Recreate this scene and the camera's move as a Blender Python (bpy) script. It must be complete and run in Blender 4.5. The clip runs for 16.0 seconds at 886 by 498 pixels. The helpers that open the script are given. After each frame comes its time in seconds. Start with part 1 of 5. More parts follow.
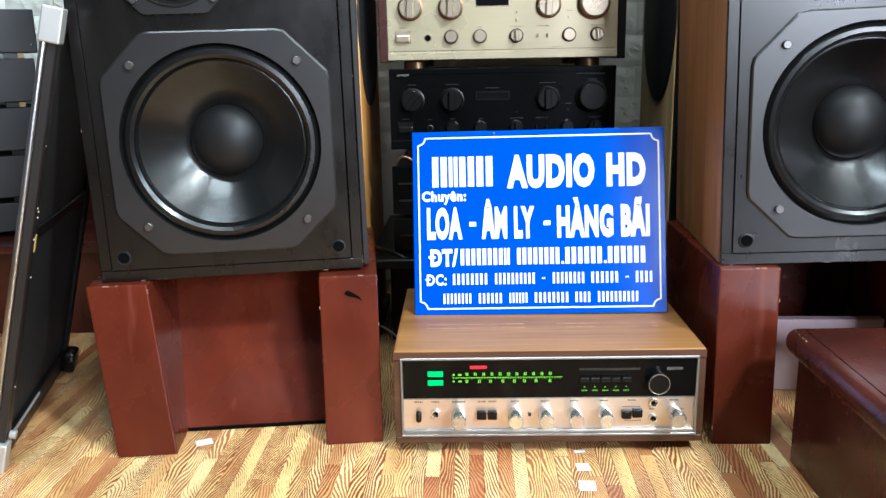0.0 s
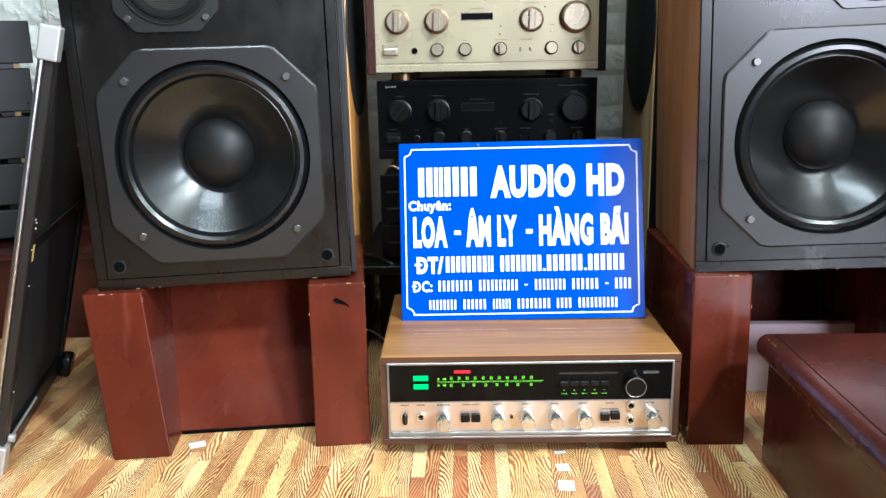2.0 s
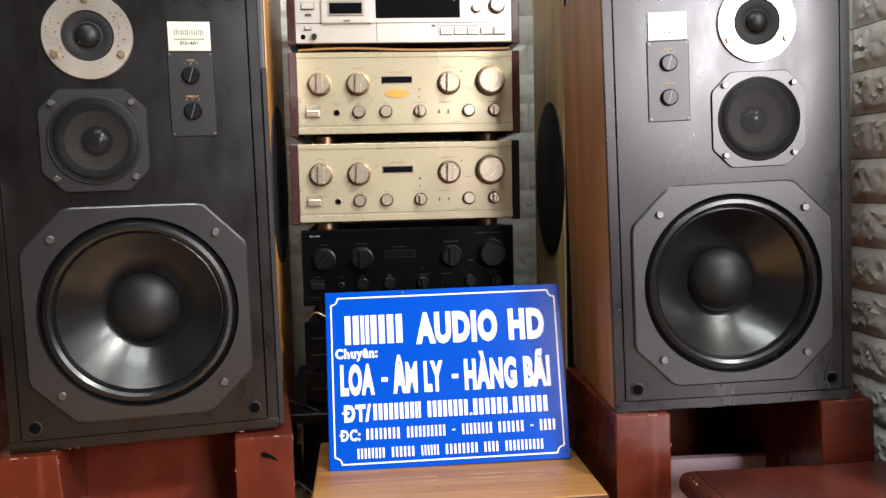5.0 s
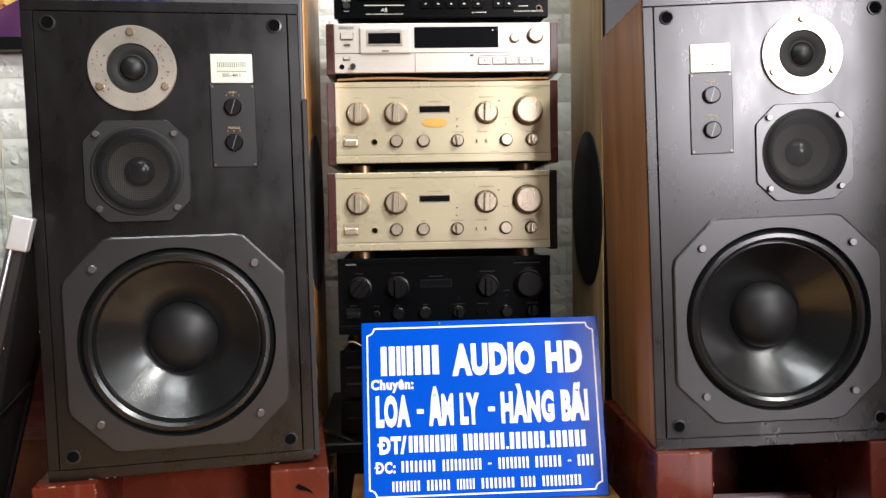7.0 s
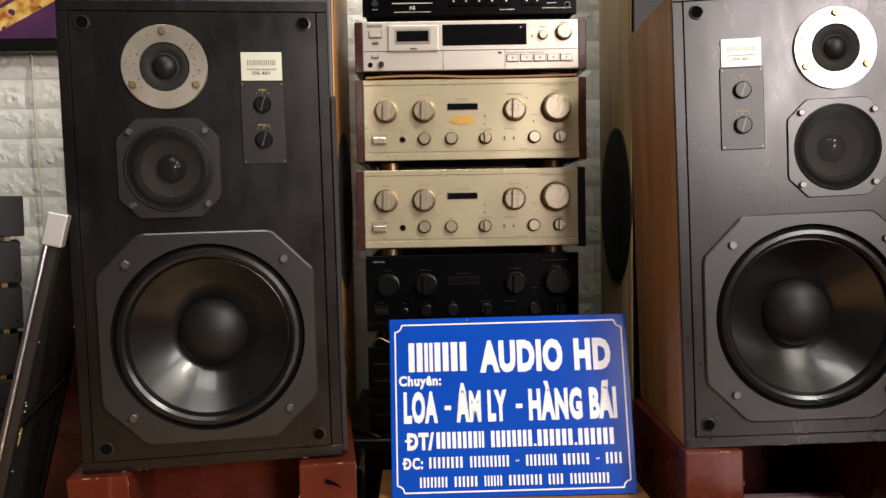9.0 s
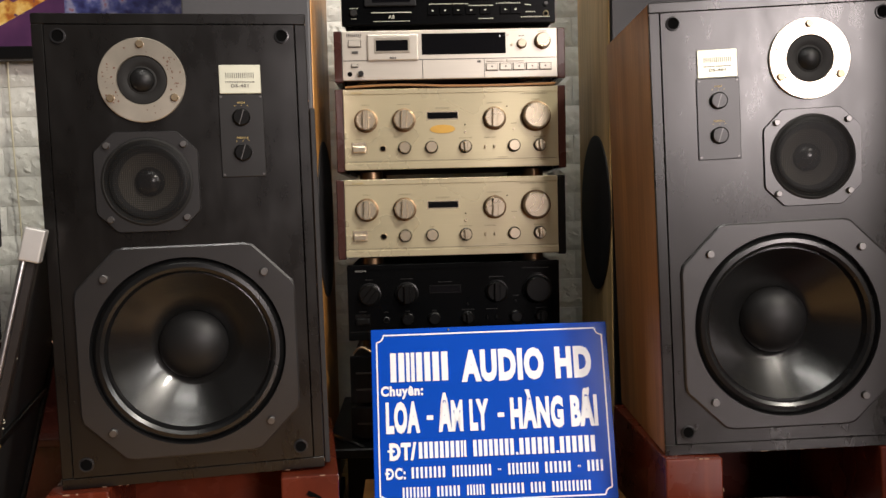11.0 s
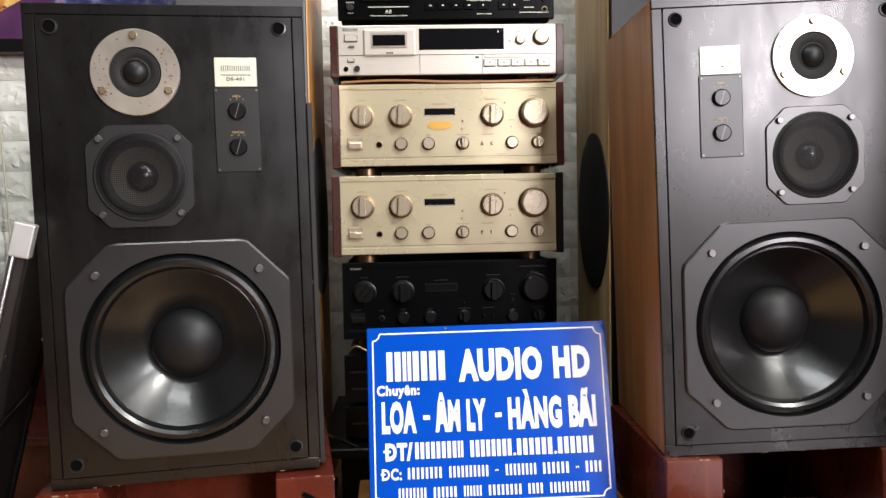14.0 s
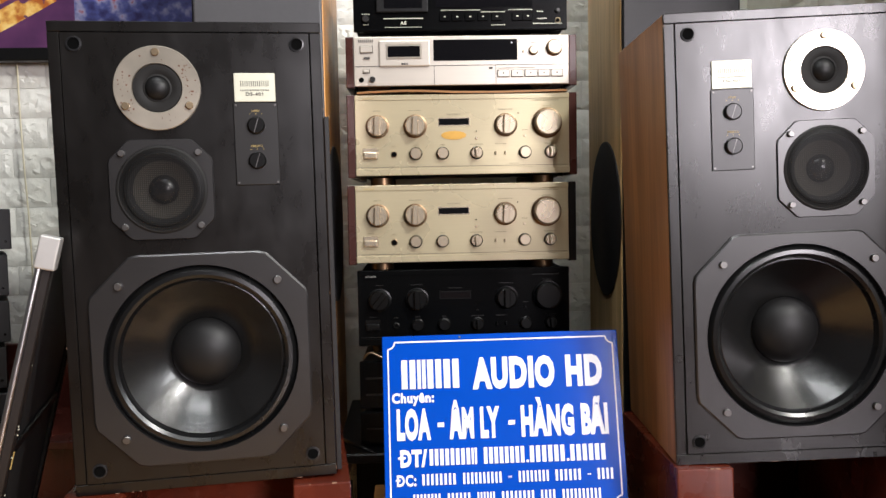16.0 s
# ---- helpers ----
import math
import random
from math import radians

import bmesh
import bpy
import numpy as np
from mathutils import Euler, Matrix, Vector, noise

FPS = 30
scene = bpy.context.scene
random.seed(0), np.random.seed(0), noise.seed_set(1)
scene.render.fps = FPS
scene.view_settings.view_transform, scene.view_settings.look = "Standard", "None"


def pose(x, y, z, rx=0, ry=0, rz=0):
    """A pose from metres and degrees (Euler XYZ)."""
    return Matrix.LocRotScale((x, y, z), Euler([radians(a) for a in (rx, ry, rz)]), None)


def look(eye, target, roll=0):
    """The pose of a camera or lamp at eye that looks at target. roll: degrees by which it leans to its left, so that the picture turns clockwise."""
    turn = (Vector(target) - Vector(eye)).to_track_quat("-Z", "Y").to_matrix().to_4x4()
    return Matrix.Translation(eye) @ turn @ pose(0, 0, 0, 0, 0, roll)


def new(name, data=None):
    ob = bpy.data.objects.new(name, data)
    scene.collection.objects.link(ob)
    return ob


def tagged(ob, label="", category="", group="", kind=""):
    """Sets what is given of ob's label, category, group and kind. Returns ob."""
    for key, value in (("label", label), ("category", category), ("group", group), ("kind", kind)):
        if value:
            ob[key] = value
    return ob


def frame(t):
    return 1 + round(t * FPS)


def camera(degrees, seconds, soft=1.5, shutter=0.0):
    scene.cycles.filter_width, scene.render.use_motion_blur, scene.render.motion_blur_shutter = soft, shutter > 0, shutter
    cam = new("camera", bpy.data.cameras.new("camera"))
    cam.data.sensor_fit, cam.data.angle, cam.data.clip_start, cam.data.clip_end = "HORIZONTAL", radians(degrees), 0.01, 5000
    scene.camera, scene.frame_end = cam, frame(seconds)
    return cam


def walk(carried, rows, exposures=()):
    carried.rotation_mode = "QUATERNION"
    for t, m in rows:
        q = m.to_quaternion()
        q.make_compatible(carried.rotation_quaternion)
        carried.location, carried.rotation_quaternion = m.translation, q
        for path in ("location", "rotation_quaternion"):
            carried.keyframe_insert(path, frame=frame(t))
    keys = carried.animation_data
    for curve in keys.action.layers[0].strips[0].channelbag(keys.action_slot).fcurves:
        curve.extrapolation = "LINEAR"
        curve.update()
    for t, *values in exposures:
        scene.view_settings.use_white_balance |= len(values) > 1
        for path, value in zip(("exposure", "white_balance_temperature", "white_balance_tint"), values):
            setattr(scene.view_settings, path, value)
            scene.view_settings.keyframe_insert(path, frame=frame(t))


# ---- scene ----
cam = camera(56.93, 16.0)
PATH = [
    (0.0, (0.0003, 0.0002, 0.6003), (-0.0740, 1.9436, 0.1339), -1.13),
    (0.5, (0.0059, -0.0009, 0.6002), (-0.0653, 1.9424, 0.1331), -1.14),
    (1.0, (0.0121, -0.0081, 0.6023), (-0.0564, 1.9359, 0.1370), -1.17),
    (1.5, (0.0232, -0.0246, 0.6085), (-0.0383, 1.9198, 0.1443), -1.17),
    (2.0, (0.0150, -0.0407, 0.6242), (-0.0425, 1.9031, 0.1571), -1.11),
    (2.5, (0.0160, -0.0440, 0.6336), (-0.0357, 1.8997, 0.1653), -1.19),
    (3.0, (0.0076, -0.0546, 0.6400), (0.0001, 1.9046, 0.2379), -1.66),
    (3.5, (0.0039, -0.0584, 0.6484), (0.0874, 1.9176, 0.3509), -1.92),
    (4.0, (-0.0020, -0.0646, 0.6557), (0.1507, 1.9155, 0.4187), -1.46),
    (4.2, (-0.0056, -0.0692, 0.6577), (0.1584, 1.9121, 0.4401), -1.37),
    (6.3, (-0.0157, -0.0705, 0.6703), (0.1377, 1.9200, 0.5495), -0.97),
    (6.5, (-0.0210, -0.0656, 0.6733), (0.1138, 1.9264, 0.5563), -0.97),
    (7.0, (-0.0232, -0.0587, 0.6787), (0.0720, 1.9361, 0.5703), -0.99),
    (7.5, (-0.0325, -0.0631, 0.6796), (0.0321, 1.9331, 0.5752), -0.99),
    (8.0, (-0.0286, -0.0666, 0.6726), (0.0121, 1.9304, 0.5692), -1.02),
    (8.5, (-0.0254, -0.0609, 0.6727), (0.0019, 1.9361, 0.5666), -1.00),
    (10.8, (-0.0147, -0.0654, 0.6880), (0.0193, 1.9314, 0.5802), -1.33),
    (11.0, (-0.0178, -0.0635, 0.6915), (0.0494, 1.9324, 0.5825), -1.44),
    (11.5, (-0.0175, -0.0592, 0.6911), (0.1214, 1.9324, 0.5714), -1.32),
    (12.0, (-0.0222, -0.0609, 0.6849), (0.1165, 1.9307, 0.5661), -1.12),
    (12.5, (-0.0229, -0.0530, 0.6799), (0.1026, 1.9399, 0.5663), -1.15),
    (13.0, (-0.0195, -0.0610, 0.6806), (0.0947, 1.9326, 0.5675), -1.14),
    (13.5, (-0.0273, -0.0510, 0.6840), (0.0755, 1.9430, 0.5687), -1.10),
    (14.0, (-0.0321, -0.0430, 0.6882), (0.0619, 1.9517, 0.5765), -1.12),
    (14.5, (-0.0344, -0.0500, 0.6962), (0.0523, 1.9450, 0.5839), -1.11),
    (15.0, (-0.0303, -0.0553, 0.7015), (0.0466, 1.9399, 0.5867), -1.10),
    (15.5, (-0.0340, -0.0591, 0.7081), (0.0373, 1.9361, 0.5895), -1.11),
    (16.0, (-0.0374, -0.0637, 0.7121), (0.0282, 1.9317, 0.5939), -1.09),
]
EXPOSURES = [(0.0, -0.27, 5500, -3), (2.0, -0.19, 5500, -3), (3.0, -0.08, 5800, 0), (3.5, -0.22, 6250, 4), (4.0, -0.36, 6450, 5), (6.5, -0.52, 6350, 6), (7.5, -0.6, 6400, 6), (8.0, -0.95, 6600, 7), (8.5, -1.15, 7050, 8), (11.0, -1.15, 7100, 9), (11.5, -0.92, 7050, 9), (12.5, -0.66, 6500, 7), (14.0, -0.68, 6450, 7), (16.0, -0.74, 6450, 8)]
walk(cam, [(t, look(eye, target, roll)) for t, eye, target, roll in PATH], EXPOSURES)


# ---- world and light ----
world = bpy.data.worlds.new("world")
scene.world = world
world.use_nodes = True
world.node_tree.nodes["Background"].inputs[0].default_value = (0.75, 0.82, 0.9, 1)
world.node_tree.nodes["Background"].inputs[1].default_value = 0.02


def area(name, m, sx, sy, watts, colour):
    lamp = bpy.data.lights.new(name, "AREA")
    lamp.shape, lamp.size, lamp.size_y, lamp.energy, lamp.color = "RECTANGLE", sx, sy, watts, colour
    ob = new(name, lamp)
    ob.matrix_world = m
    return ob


area("ceiling_tube_light", look((0.0, -0.25, 2.8), (0.05, 0.9, 0.4)), 1.2, 0.26, 32, (0.98, 0.985, 1.0))
# unseen overhead lamp, added to brighten the upper parts of the wooden sides
area("rear_fill_light", look((-0.35, 0.6, 2.84), (-0.2, 0.95, 0.4)), 1.2, 0.1, 36, (0.96, 0.98, 1.0))
area("ceiling_lamp_light", look((1.68, -0.68, 2.62), (0.1, 1.2, 0.3)), 0.26, 0.26, 165, (1.0, 0.97, 0.93))
area("shop_window_light", look((2.05, -3.08, 1.58), (0.6, 1.0, 0.8)), 0.9, 1.15, 265, (1.0, 0.91, 0.97))
# added source on the unseen right, for the left woofer cone's highlight
area("added_side_light", look((3.18, -1.15, 1.95), (0.0, 1.2, 0.5)), 0.9, 0.8, 92, (0.97, 0.97, 1.0))



# ---- materials ----
def mat(name, colour, rough=0.5, metal=0.0, vary=0.15, scale=60.0, bump=0.0, stretch=(1, 1, 1), coat=0.0, spec=0.5, rvary=0.08, stains=0.12, ior=0.0, smudge=0.0):
    m = bpy.data.materials.new(name)
    m.use_nodes = True
    nt = m.node_tree
    b = nt.nodes["Principled BSDF"]
    tc = nt.nodes.new("ShaderNodeTexCoord")
    mp = nt.nodes.new("ShaderNodeMapping")
    mp.inputs["Scale"].default_value = stretch
    nt.links.new(tc.outputs["Object"], mp.inputs[0])
    fine = nt.nodes.new("ShaderNodeTexNoise")
    fine.inputs["Scale"].default_value, fine.inputs["Detail"].default_value = scale, 6
    big = nt.nodes.new("ShaderNodeTexNoise")
    big.inputs["Scale"].default_value, big.inputs["Detail"].default_value = 5.0, 4
    nt.links.new(mp.outputs[0], fine.inputs["Vector"])
    nt.links.new(tc.outputs["Object"], big.inputs["Vector"])
    mix = nt.nodes.new("ShaderNodeMixRGB")
    mix.inputs[1].default_value = (*[c * (1 - vary) for c in colour], 1)
    mix.inputs[2].default_value = (*[min(1, c * (1 + vary)) for c in colour], 1)
    nt.links.new(fine.outputs[0], mix.inputs[0])
    mul = nt.nodes.new("ShaderNodeMixRGB")
    mul.blend_type = "MULTIPLY"
    mul.inputs[0].default_value = 1.0
    ramp = nt.nodes.new("ShaderNodeMapRange")
    ramp.inputs[1].default_value, ramp.inputs[2].default_value = 0.3, 0.7
    ramp.inputs[3].default_value, ramp.inputs[4].default_value = 1 - stains, 1.0
    nt.links.new(big.outputs[0], ramp.inputs[0])
    nt.links.new(mix.outputs[0], mul.inputs[1])
    nt.links.new(ramp.outputs[0], mul.inputs[2])
    nt.links.new(mul.outputs[0], b.inputs["Base Color"])
    rr = nt.nodes.new("ShaderNodeMapRange")
    rr.inputs[3].default_value, rr.inputs[4].default_value = max(0.02, rough - rvary), min(1, rough + rvary)
    nt.links.new(big.outputs[0], rr.inputs[0])
    nt.links.new(rr.outputs[0], b.inputs["Roughness"])
    if smudge:
        wipe = nt.nodes.new("ShaderNodeMapping")
        wipe.inputs["Scale"].default_value, wipe.inputs["Rotation"].default_value = (1, 1, 0.45), (0, 0.4, 0)
        nt.links.new(tc.outputs["Object"], wipe.inputs[0])
        cloud = nt.nodes.new("ShaderNodeTexNoise")
        cloud.inputs["Scale"].default_value, cloud.inputs["Detail"].default_value, cloud.inputs["Roughness"].default_value = 16.0, 7, 0.65
        nt.links.new(wipe.outputs[0], cloud.inputs["Vector"])
        sm = nt.nodes.new("ShaderNodeMapRange")
        sm.inputs[1].default_value, sm.inputs[2].default_value, sm.inputs[3].default_value, sm.inputs[4].default_value = 0.35, 0.65, -smudge, smudge
        nt.links.new(cloud.outputs[0], sm.inputs[0])
        add = nt.nodes.new("ShaderNodeMath")
        nt.links.new(rr.outputs[0], add.inputs[0])
        nt.links.new(sm.outputs[0], add.inputs[1])
        nt.links.new(add.outputs[0], b.inputs["Roughness"])
    b.inputs["Metallic"].default_value = metal
    b.inputs["Coat Weight"].default_value = coat
    b.inputs["Coat Roughness"].default_value = 0.12
    b.inputs["Specular IOR Level"].default_value = spec
    if ior:
        b.inputs["IOR"].default_value = ior
    if bump:
        bp = nt.nodes.new("ShaderNodeBump")
        bp.inputs["Strength"].default_value, bp.inputs["Distance"].default_value = bump, 0.002
        nt.links.new(fine.outputs[0], bp.inputs["Height"])
        nt.links.new(bp.outputs[0], b.inputs["Normal"])
    return m


def wood(name, dark, light, rough=0.35, axis="Z", scale=14.0, coat=0.0, bump=0.05, rand=False):
    m = mat(name, light, rough, coat=coat, bump=0)
    nt = m.node_tree
    b = nt.nodes["Principled BSDF"]
    tc = nt.nodes.new("ShaderNodeTexCoord")
    mp = nt.nodes.new("ShaderNodeMapping")
    mp.inputs["Scale"].default_value = {"Z": (1, 1, 0.06), "X": (0.06, 1, 1), "Y": (1, 0.06, 1)}[axis]
    nt.links.new(tc.outputs["Object"], mp.inputs[0])
    n1 = nt.nodes.new("ShaderNodeTexNoise")
    n1.inputs["Scale"].default_value, n1.inputs["Detail"].default_value, n1.inputs["Distortion"].default_value = scale * 2.2, 8, 0.6
    n2 = nt.nodes.new("ShaderNodeTexNoise")
    n2.inputs["Scale"].default_value, n2.inputs["Detail"].default_value = scale * 14, 4
    nt.links.new(mp.outputs[0], n1.inputs["Vector"])
    nt.links.new(mp.outputs[0], n2.inputs["Vector"])
    r1 = nt.nodes.new("ShaderNodeValToRGB")
    r1.color_ramp.elements[0].position, r1.color_ramp.elements[1].position = 0.32, 0.68
    r1.color_ramp.elements[0].color, r1.color_ramp.elements[1].color = (*dark, 1), (*light, 1)
    nt.links.new(n1.outputs[0], r1.inputs[0])
    mx = nt.nodes.new("ShaderNodeMixRGB")
    mx.blend_type = "MULTIPLY"
    mx.inputs[0].default_value = 0.45
    r2 = nt.nodes.new("ShaderNodeMapRange")
    r2.inputs[1].default_value, r2.inputs[2].default_value, r2.inputs[3].default_value = 0.3, 0.6, 0.45
    nt.links.new(n2.outputs[0], r2.inputs[0])
    nt.links.new(r1.outputs[0], mx.inputs[1])
    nt.links.new(r2.outputs[0], mx.inputs[2])
    nt.links.new(mx.outputs[0], b.inputs["Base Color"])
    bp = nt.nodes.new("ShaderNodeBump")
    bp.inputs["Strength"].default_value, bp.inputs["Distance"].default_value = bump, 0.001
    nt.links.new(n2.outputs[0], bp.inputs["Height"])
    nt.links.new(bp.outputs[0], b.inputs["Normal"])
    return m


def lacquer(name, dark, light, rough):
    """Brushed lacquer on board: cloudy tone, faint vertical streaks, pale hair scratches and dull patches."""
    m = mat(name, light, rough, bump=0, spec=0.3)
    nt = m.node_tree
    b = nt.nodes["Principled BSDF"]
    tc = nt.nodes.new("ShaderNodeTexCoord")

    def noise(scale, detail, stretch, turn=0.0):
        mp = nt.nodes.new("ShaderNodeMapping")
        mp.inputs["Scale"].default_value = stretch
        mp.inputs["Rotation"].default_value = (0, turn, 0)
        nt.links.new(tc.outputs["Object"], mp.inputs[0])
        n = nt.nodes.new("ShaderNodeTexNoise")
        n.inputs["Scale"].default_value, n.inputs["Detail"].default_value = scale, detail
        nt.links.new(mp.outputs[0], n.inputs["Vector"])
        return n.outputs[0]

    def ranged(value, a, b2, c, d):
        n = nt.nodes.new("ShaderNodeMapRange")
        for i, v in enumerate((a, b2, c, d)):
            n.inputs[i + 1].default_value = v
        nt.links.new(value, n.inputs[0])
        return n.outputs[0]

    def blend(fac, c1, c2):
        n = nt.nodes.new("ShaderNodeMixRGB")
        nt.links.new(fac, n.inputs[0])
        for i, c in ((1, c1), (2, c2)):
            if isinstance(c, tuple):
                n.inputs[i].default_value = (*c, 1)
            else:
                nt.links.new(c, n.inputs[i])
        return n.outputs[0]

    col = blend(ranged(noise(7, 6, (1, 1, 0.6)), 0.3, 0.68, 0, 1), dark, light)
    col = blend(ranged(noise(70, 4, (1, 1, 0.05)), 0.45, 0.75, 0, 0.35), col, dark)
    pale = tuple(min(1, c * 1.5 + 0.03) for c in light)
    col = blend(ranged(noise(38, 2, (1, 1, 0.03), 0.25), 0.68, 0.73, 0, 0.2), col, pale)
    col = blend(ranged(noise(30, 2, (0.04, 1, 1), 0.12), 0.7, 0.74, 0, 0.3), col, pale)
    nt.links.new(col, b.inputs["Base Color"])
    nt.links.new(ranged(noise(9, 5, (1, 1, 1)), 0.35, 0.7, rough - 0.05, rough + 0.08), b.inputs["Roughness"])
    bp = nt.nodes.new("ShaderNodeBump")
    bp.inputs["Strength"].default_value, bp.inputs["Distance"].default_value = 0.12, 0.001
    nt.links.new(noise(45, 4, (1, 1, 0.3)), bp.inputs["Height"])
    nt.links.new(bp.outputs[0], b.inputs["Normal"])
    return m


def screen(name, cover):
    """Fine mesh cloth that lets part of what lies behind it through."""
    m = mat(name, (0.004, 0.004, 0.004), 0.5, vary=0.1, scale=900, spec=0.25)
    nt = m.node_tree
    b = nt.nodes["Principled BSDF"]
    tr = nt.nodes.new("ShaderNodeBsdfTransparent")
    mx = nt.nodes.new("ShaderNodeMixShader")
    tc = nt.nodes.new("ShaderNodeTexCoord")
    waves = []
    for axis in ("X", "Z"):
        w = nt.nodes.new("ShaderNodeTexWave")
        w.bands_direction = axis
        w.inputs["Scale"].default_value = 105.0
        nt.links.new(tc.outputs["Object"], w.inputs["Vector"])
        waves.append(w.outputs["Fac"])
    dots = nt.nodes.new("ShaderNodeMath")
    dots.operation = "MULTIPLY"
    nt.links.new(waves[0], dots.inputs[0])
    nt.links.new(waves[1], dots.inputs[1])
    r = nt.nodes.new("ShaderNodeMapRange")
    r.inputs[1].default_value, r.inputs[2].default_value = 0.1, 0.6
    r.inputs[3].default_value, r.inputs[4].default_value = cover + 0.25, cover - 0.3
    nt.links.new(dots.outputs[0], r.inputs[0])
    nt.links.new(r.outputs[0], mx.inputs[0])
    nt.links.new(tr.outputs[0], mx.inputs[1])
    nt.links.new(b.outputs[0], mx.inputs[2])
    nt.links.new(mx.outputs[0], nt.nodes["Material Output"].inputs[0])
    return m


def glow(name, colour, strength):
    m = bpy.data.materials.new(name)
    m.use_nodes = True
    b = m.node_tree.nodes["Principled BSDF"]
    b.inputs["Base Color"].default_value = (*colour, 1)
    b.inputs["Emission Color"].default_value = (*colour, 1)
    b.inputs["Emission Strength"].default_value = strength
    return m


def vinyl(name):
    """Printed floor strip: yellow or red-brown ground with dark growth rings, another for every strip."""
    m = bpy.data.materials.new(name)
    m.use_nodes = True
    nt = m.node_tree
    b = nt.nodes["Principled BSDF"]

    def node(kind, **sockets):
        n = nt.nodes.new(kind)
        for k, v in sockets.items():
            n.inputs[k.replace("_", " ")].default_value = v
        return n

    def math_node(op, a, b2):
        n = nt.nodes.new("ShaderNodeMath")
        n.operation = op
        for i, v in enumerate((a, b2)):
            if isinstance(v, (int, float)):
                n.inputs[i].default_value = v
            else:
                nt.links.new(v, n.inputs[i])
        return n.outputs[0]

    info = nt.nodes.new("ShaderNodeObjectInfo")
    geo = nt.nodes.new("ShaderNodeNewGeometry")
    rnd = math_node("FRACT", math_node("ADD", info.outputs["Random"], geo.outputs["Random Per Island"]), 0)
    rnd2 = math_node("FRACT", math_node("MULTIPLY", rnd, 17.31), 0)
    off = nt.nodes.new("ShaderNodeCombineXYZ")
    nt.links.new(math_node("MULTIPLY", rnd, 40.0), off.inputs[0])
    nt.links.new(math_node("MULTIPLY", rnd2, 25.0), off.inputs[1])
    add = nt.nodes.new("ShaderNodeVectorMath")
    nt.links.new(geo.outputs["Position"], add.inputs[0])
    nt.links.new(off.outputs[0], add.inputs[1])
    mp = node("ShaderNodeMapping")
    mp.inputs["Scale"].default_value = (1, 0.3, 1)
    nt.links.new(add.outputs[0], mp.inputs[0])
    field = nt.nodes.new("ShaderNodeTexNoise")
    field.inputs["Scale"].default_value, field.inputs["Detail"].default_value, field.inputs["Roughness"].default_value = 26.0, 1.0, 0.4
    nt.links.new(mp.outputs[0], field.inputs["Vector"])
    sep = nt.nodes.new("ShaderNodeSeparateXYZ")
    nt.links.new(geo.outputs["Position"], sep.inputs[0])
    slope = math_node("MULTIPLY", math_node("SUBTRACT", rnd2, 0.45), 0.75)
    across = math_node("ADD", sep.outputs[0], math_node("MULTIPLY", sep.outputs[1], slope))
    across = math_node("ADD", across, math_node("MULTIPLY", field.outputs[0], 0.035))
    rings = math_node("SINE", math_node("MULTIPLY", across, 1500.0), 0)
    fibre = nt.nodes.new("ShaderNodeTexNoise")
    fibre.inputs["Scale"].default_value, fibre.inputs["Detail"].default_value = 260.0, 3
    nt.links.new(mp.outputs[0], fibre.inputs["Vector"])
    broken = nt.nodes.new("ShaderNodeTexNoise")
    broken.inputs["Scale"].default_value, broken.inputs["Detail"].default_value = 30.0, 2
    nt.links.new(mp.outputs[0], broken.inputs["Vector"])
    line = nt.nodes.new("ShaderNodeMapRange")
    line.inputs[1].default_value, line.inputs[2].default_value = -0.5, 0.4
    bias = math_node("MULTIPLY", math_node("SUBTRACT", broken.outputs[0], 0.56), 3.0)
    clean = math_node("MULTIPLY", math_node("GREATER_THAN", rnd2, 0.78), 0.8)
    wob = math_node("ADD", math_node("ADD", bias, clean), math_node("MULTIPLY", math_node("SUBTRACT", fibre.outputs[0], 0.5), 2.4))
    nt.links.new(math_node("ADD", rings, wob), line.inputs[0])
    pick = nt.nodes.new("ShaderNodeValToRGB")
    pick.color_ramp.interpolation = "CONSTANT"
    e = pick.color_ramp.elements
    e[0].position, e[0].color = 0.0, (0.93, 0.66, 0.27, 1)
    e[1].position, e[1].color = 0.3, (0.78, 0.48, 0.19, 1)
    for p, c in ((0.46, (0.95, 0.72, 0.34, 1)), (0.74, (0.74, 0.42, 0.17, 1)), (0.9, (0.56, 0.25, 0.1, 1))):
        k = e.new(p)
        k.color = c
    nt.links.new(rnd, pick.inputs[0])
    dark = nt.nodes.new("ShaderNodeValToRGB")
    dark.color_ramp.interpolation = "CONSTANT"
    d = dark.color_ramp.elements
    d[0].position, d[0].color = 0.0, (0.28, 0.075, 0.028, 1)
    d[1].position, d[1].color = 0.4, (0.42, 0.16, 0.06, 1)
    k = d.new(0.66)
    k.color = (0.33, 0.095, 0.035, 1)
    nt.links.new(rnd2, dark.inputs[0])
    mix = nt.nodes.new("ShaderNodeMixRGB")
    nt.links.new(line.outputs[0], mix.inputs[0])
    nt.links.new(dark.outputs[0], mix.inputs[1])
    nt.links.new(pick.outputs[0], mix.inputs[2])
    dirt = nt.nodes.new("ShaderNodeTexNoise")
    dirt.inputs["Scale"].default_value, dirt.inputs["Detail"].default_value = 9.0, 6
    nt.links.new(geo.outputs["Position"], dirt.inputs["Vector"])
    dr = nt.nodes.new("ShaderNodeMapRange")
    dr.inputs[1].default_value, dr.inputs[2].default_value, dr.inputs[3].default_value = 0.35, 0.6, 0.78
    nt.links.new(dirt.outputs[0], dr.inputs[0])
    mul = nt.nodes.new("ShaderNodeMixRGB")
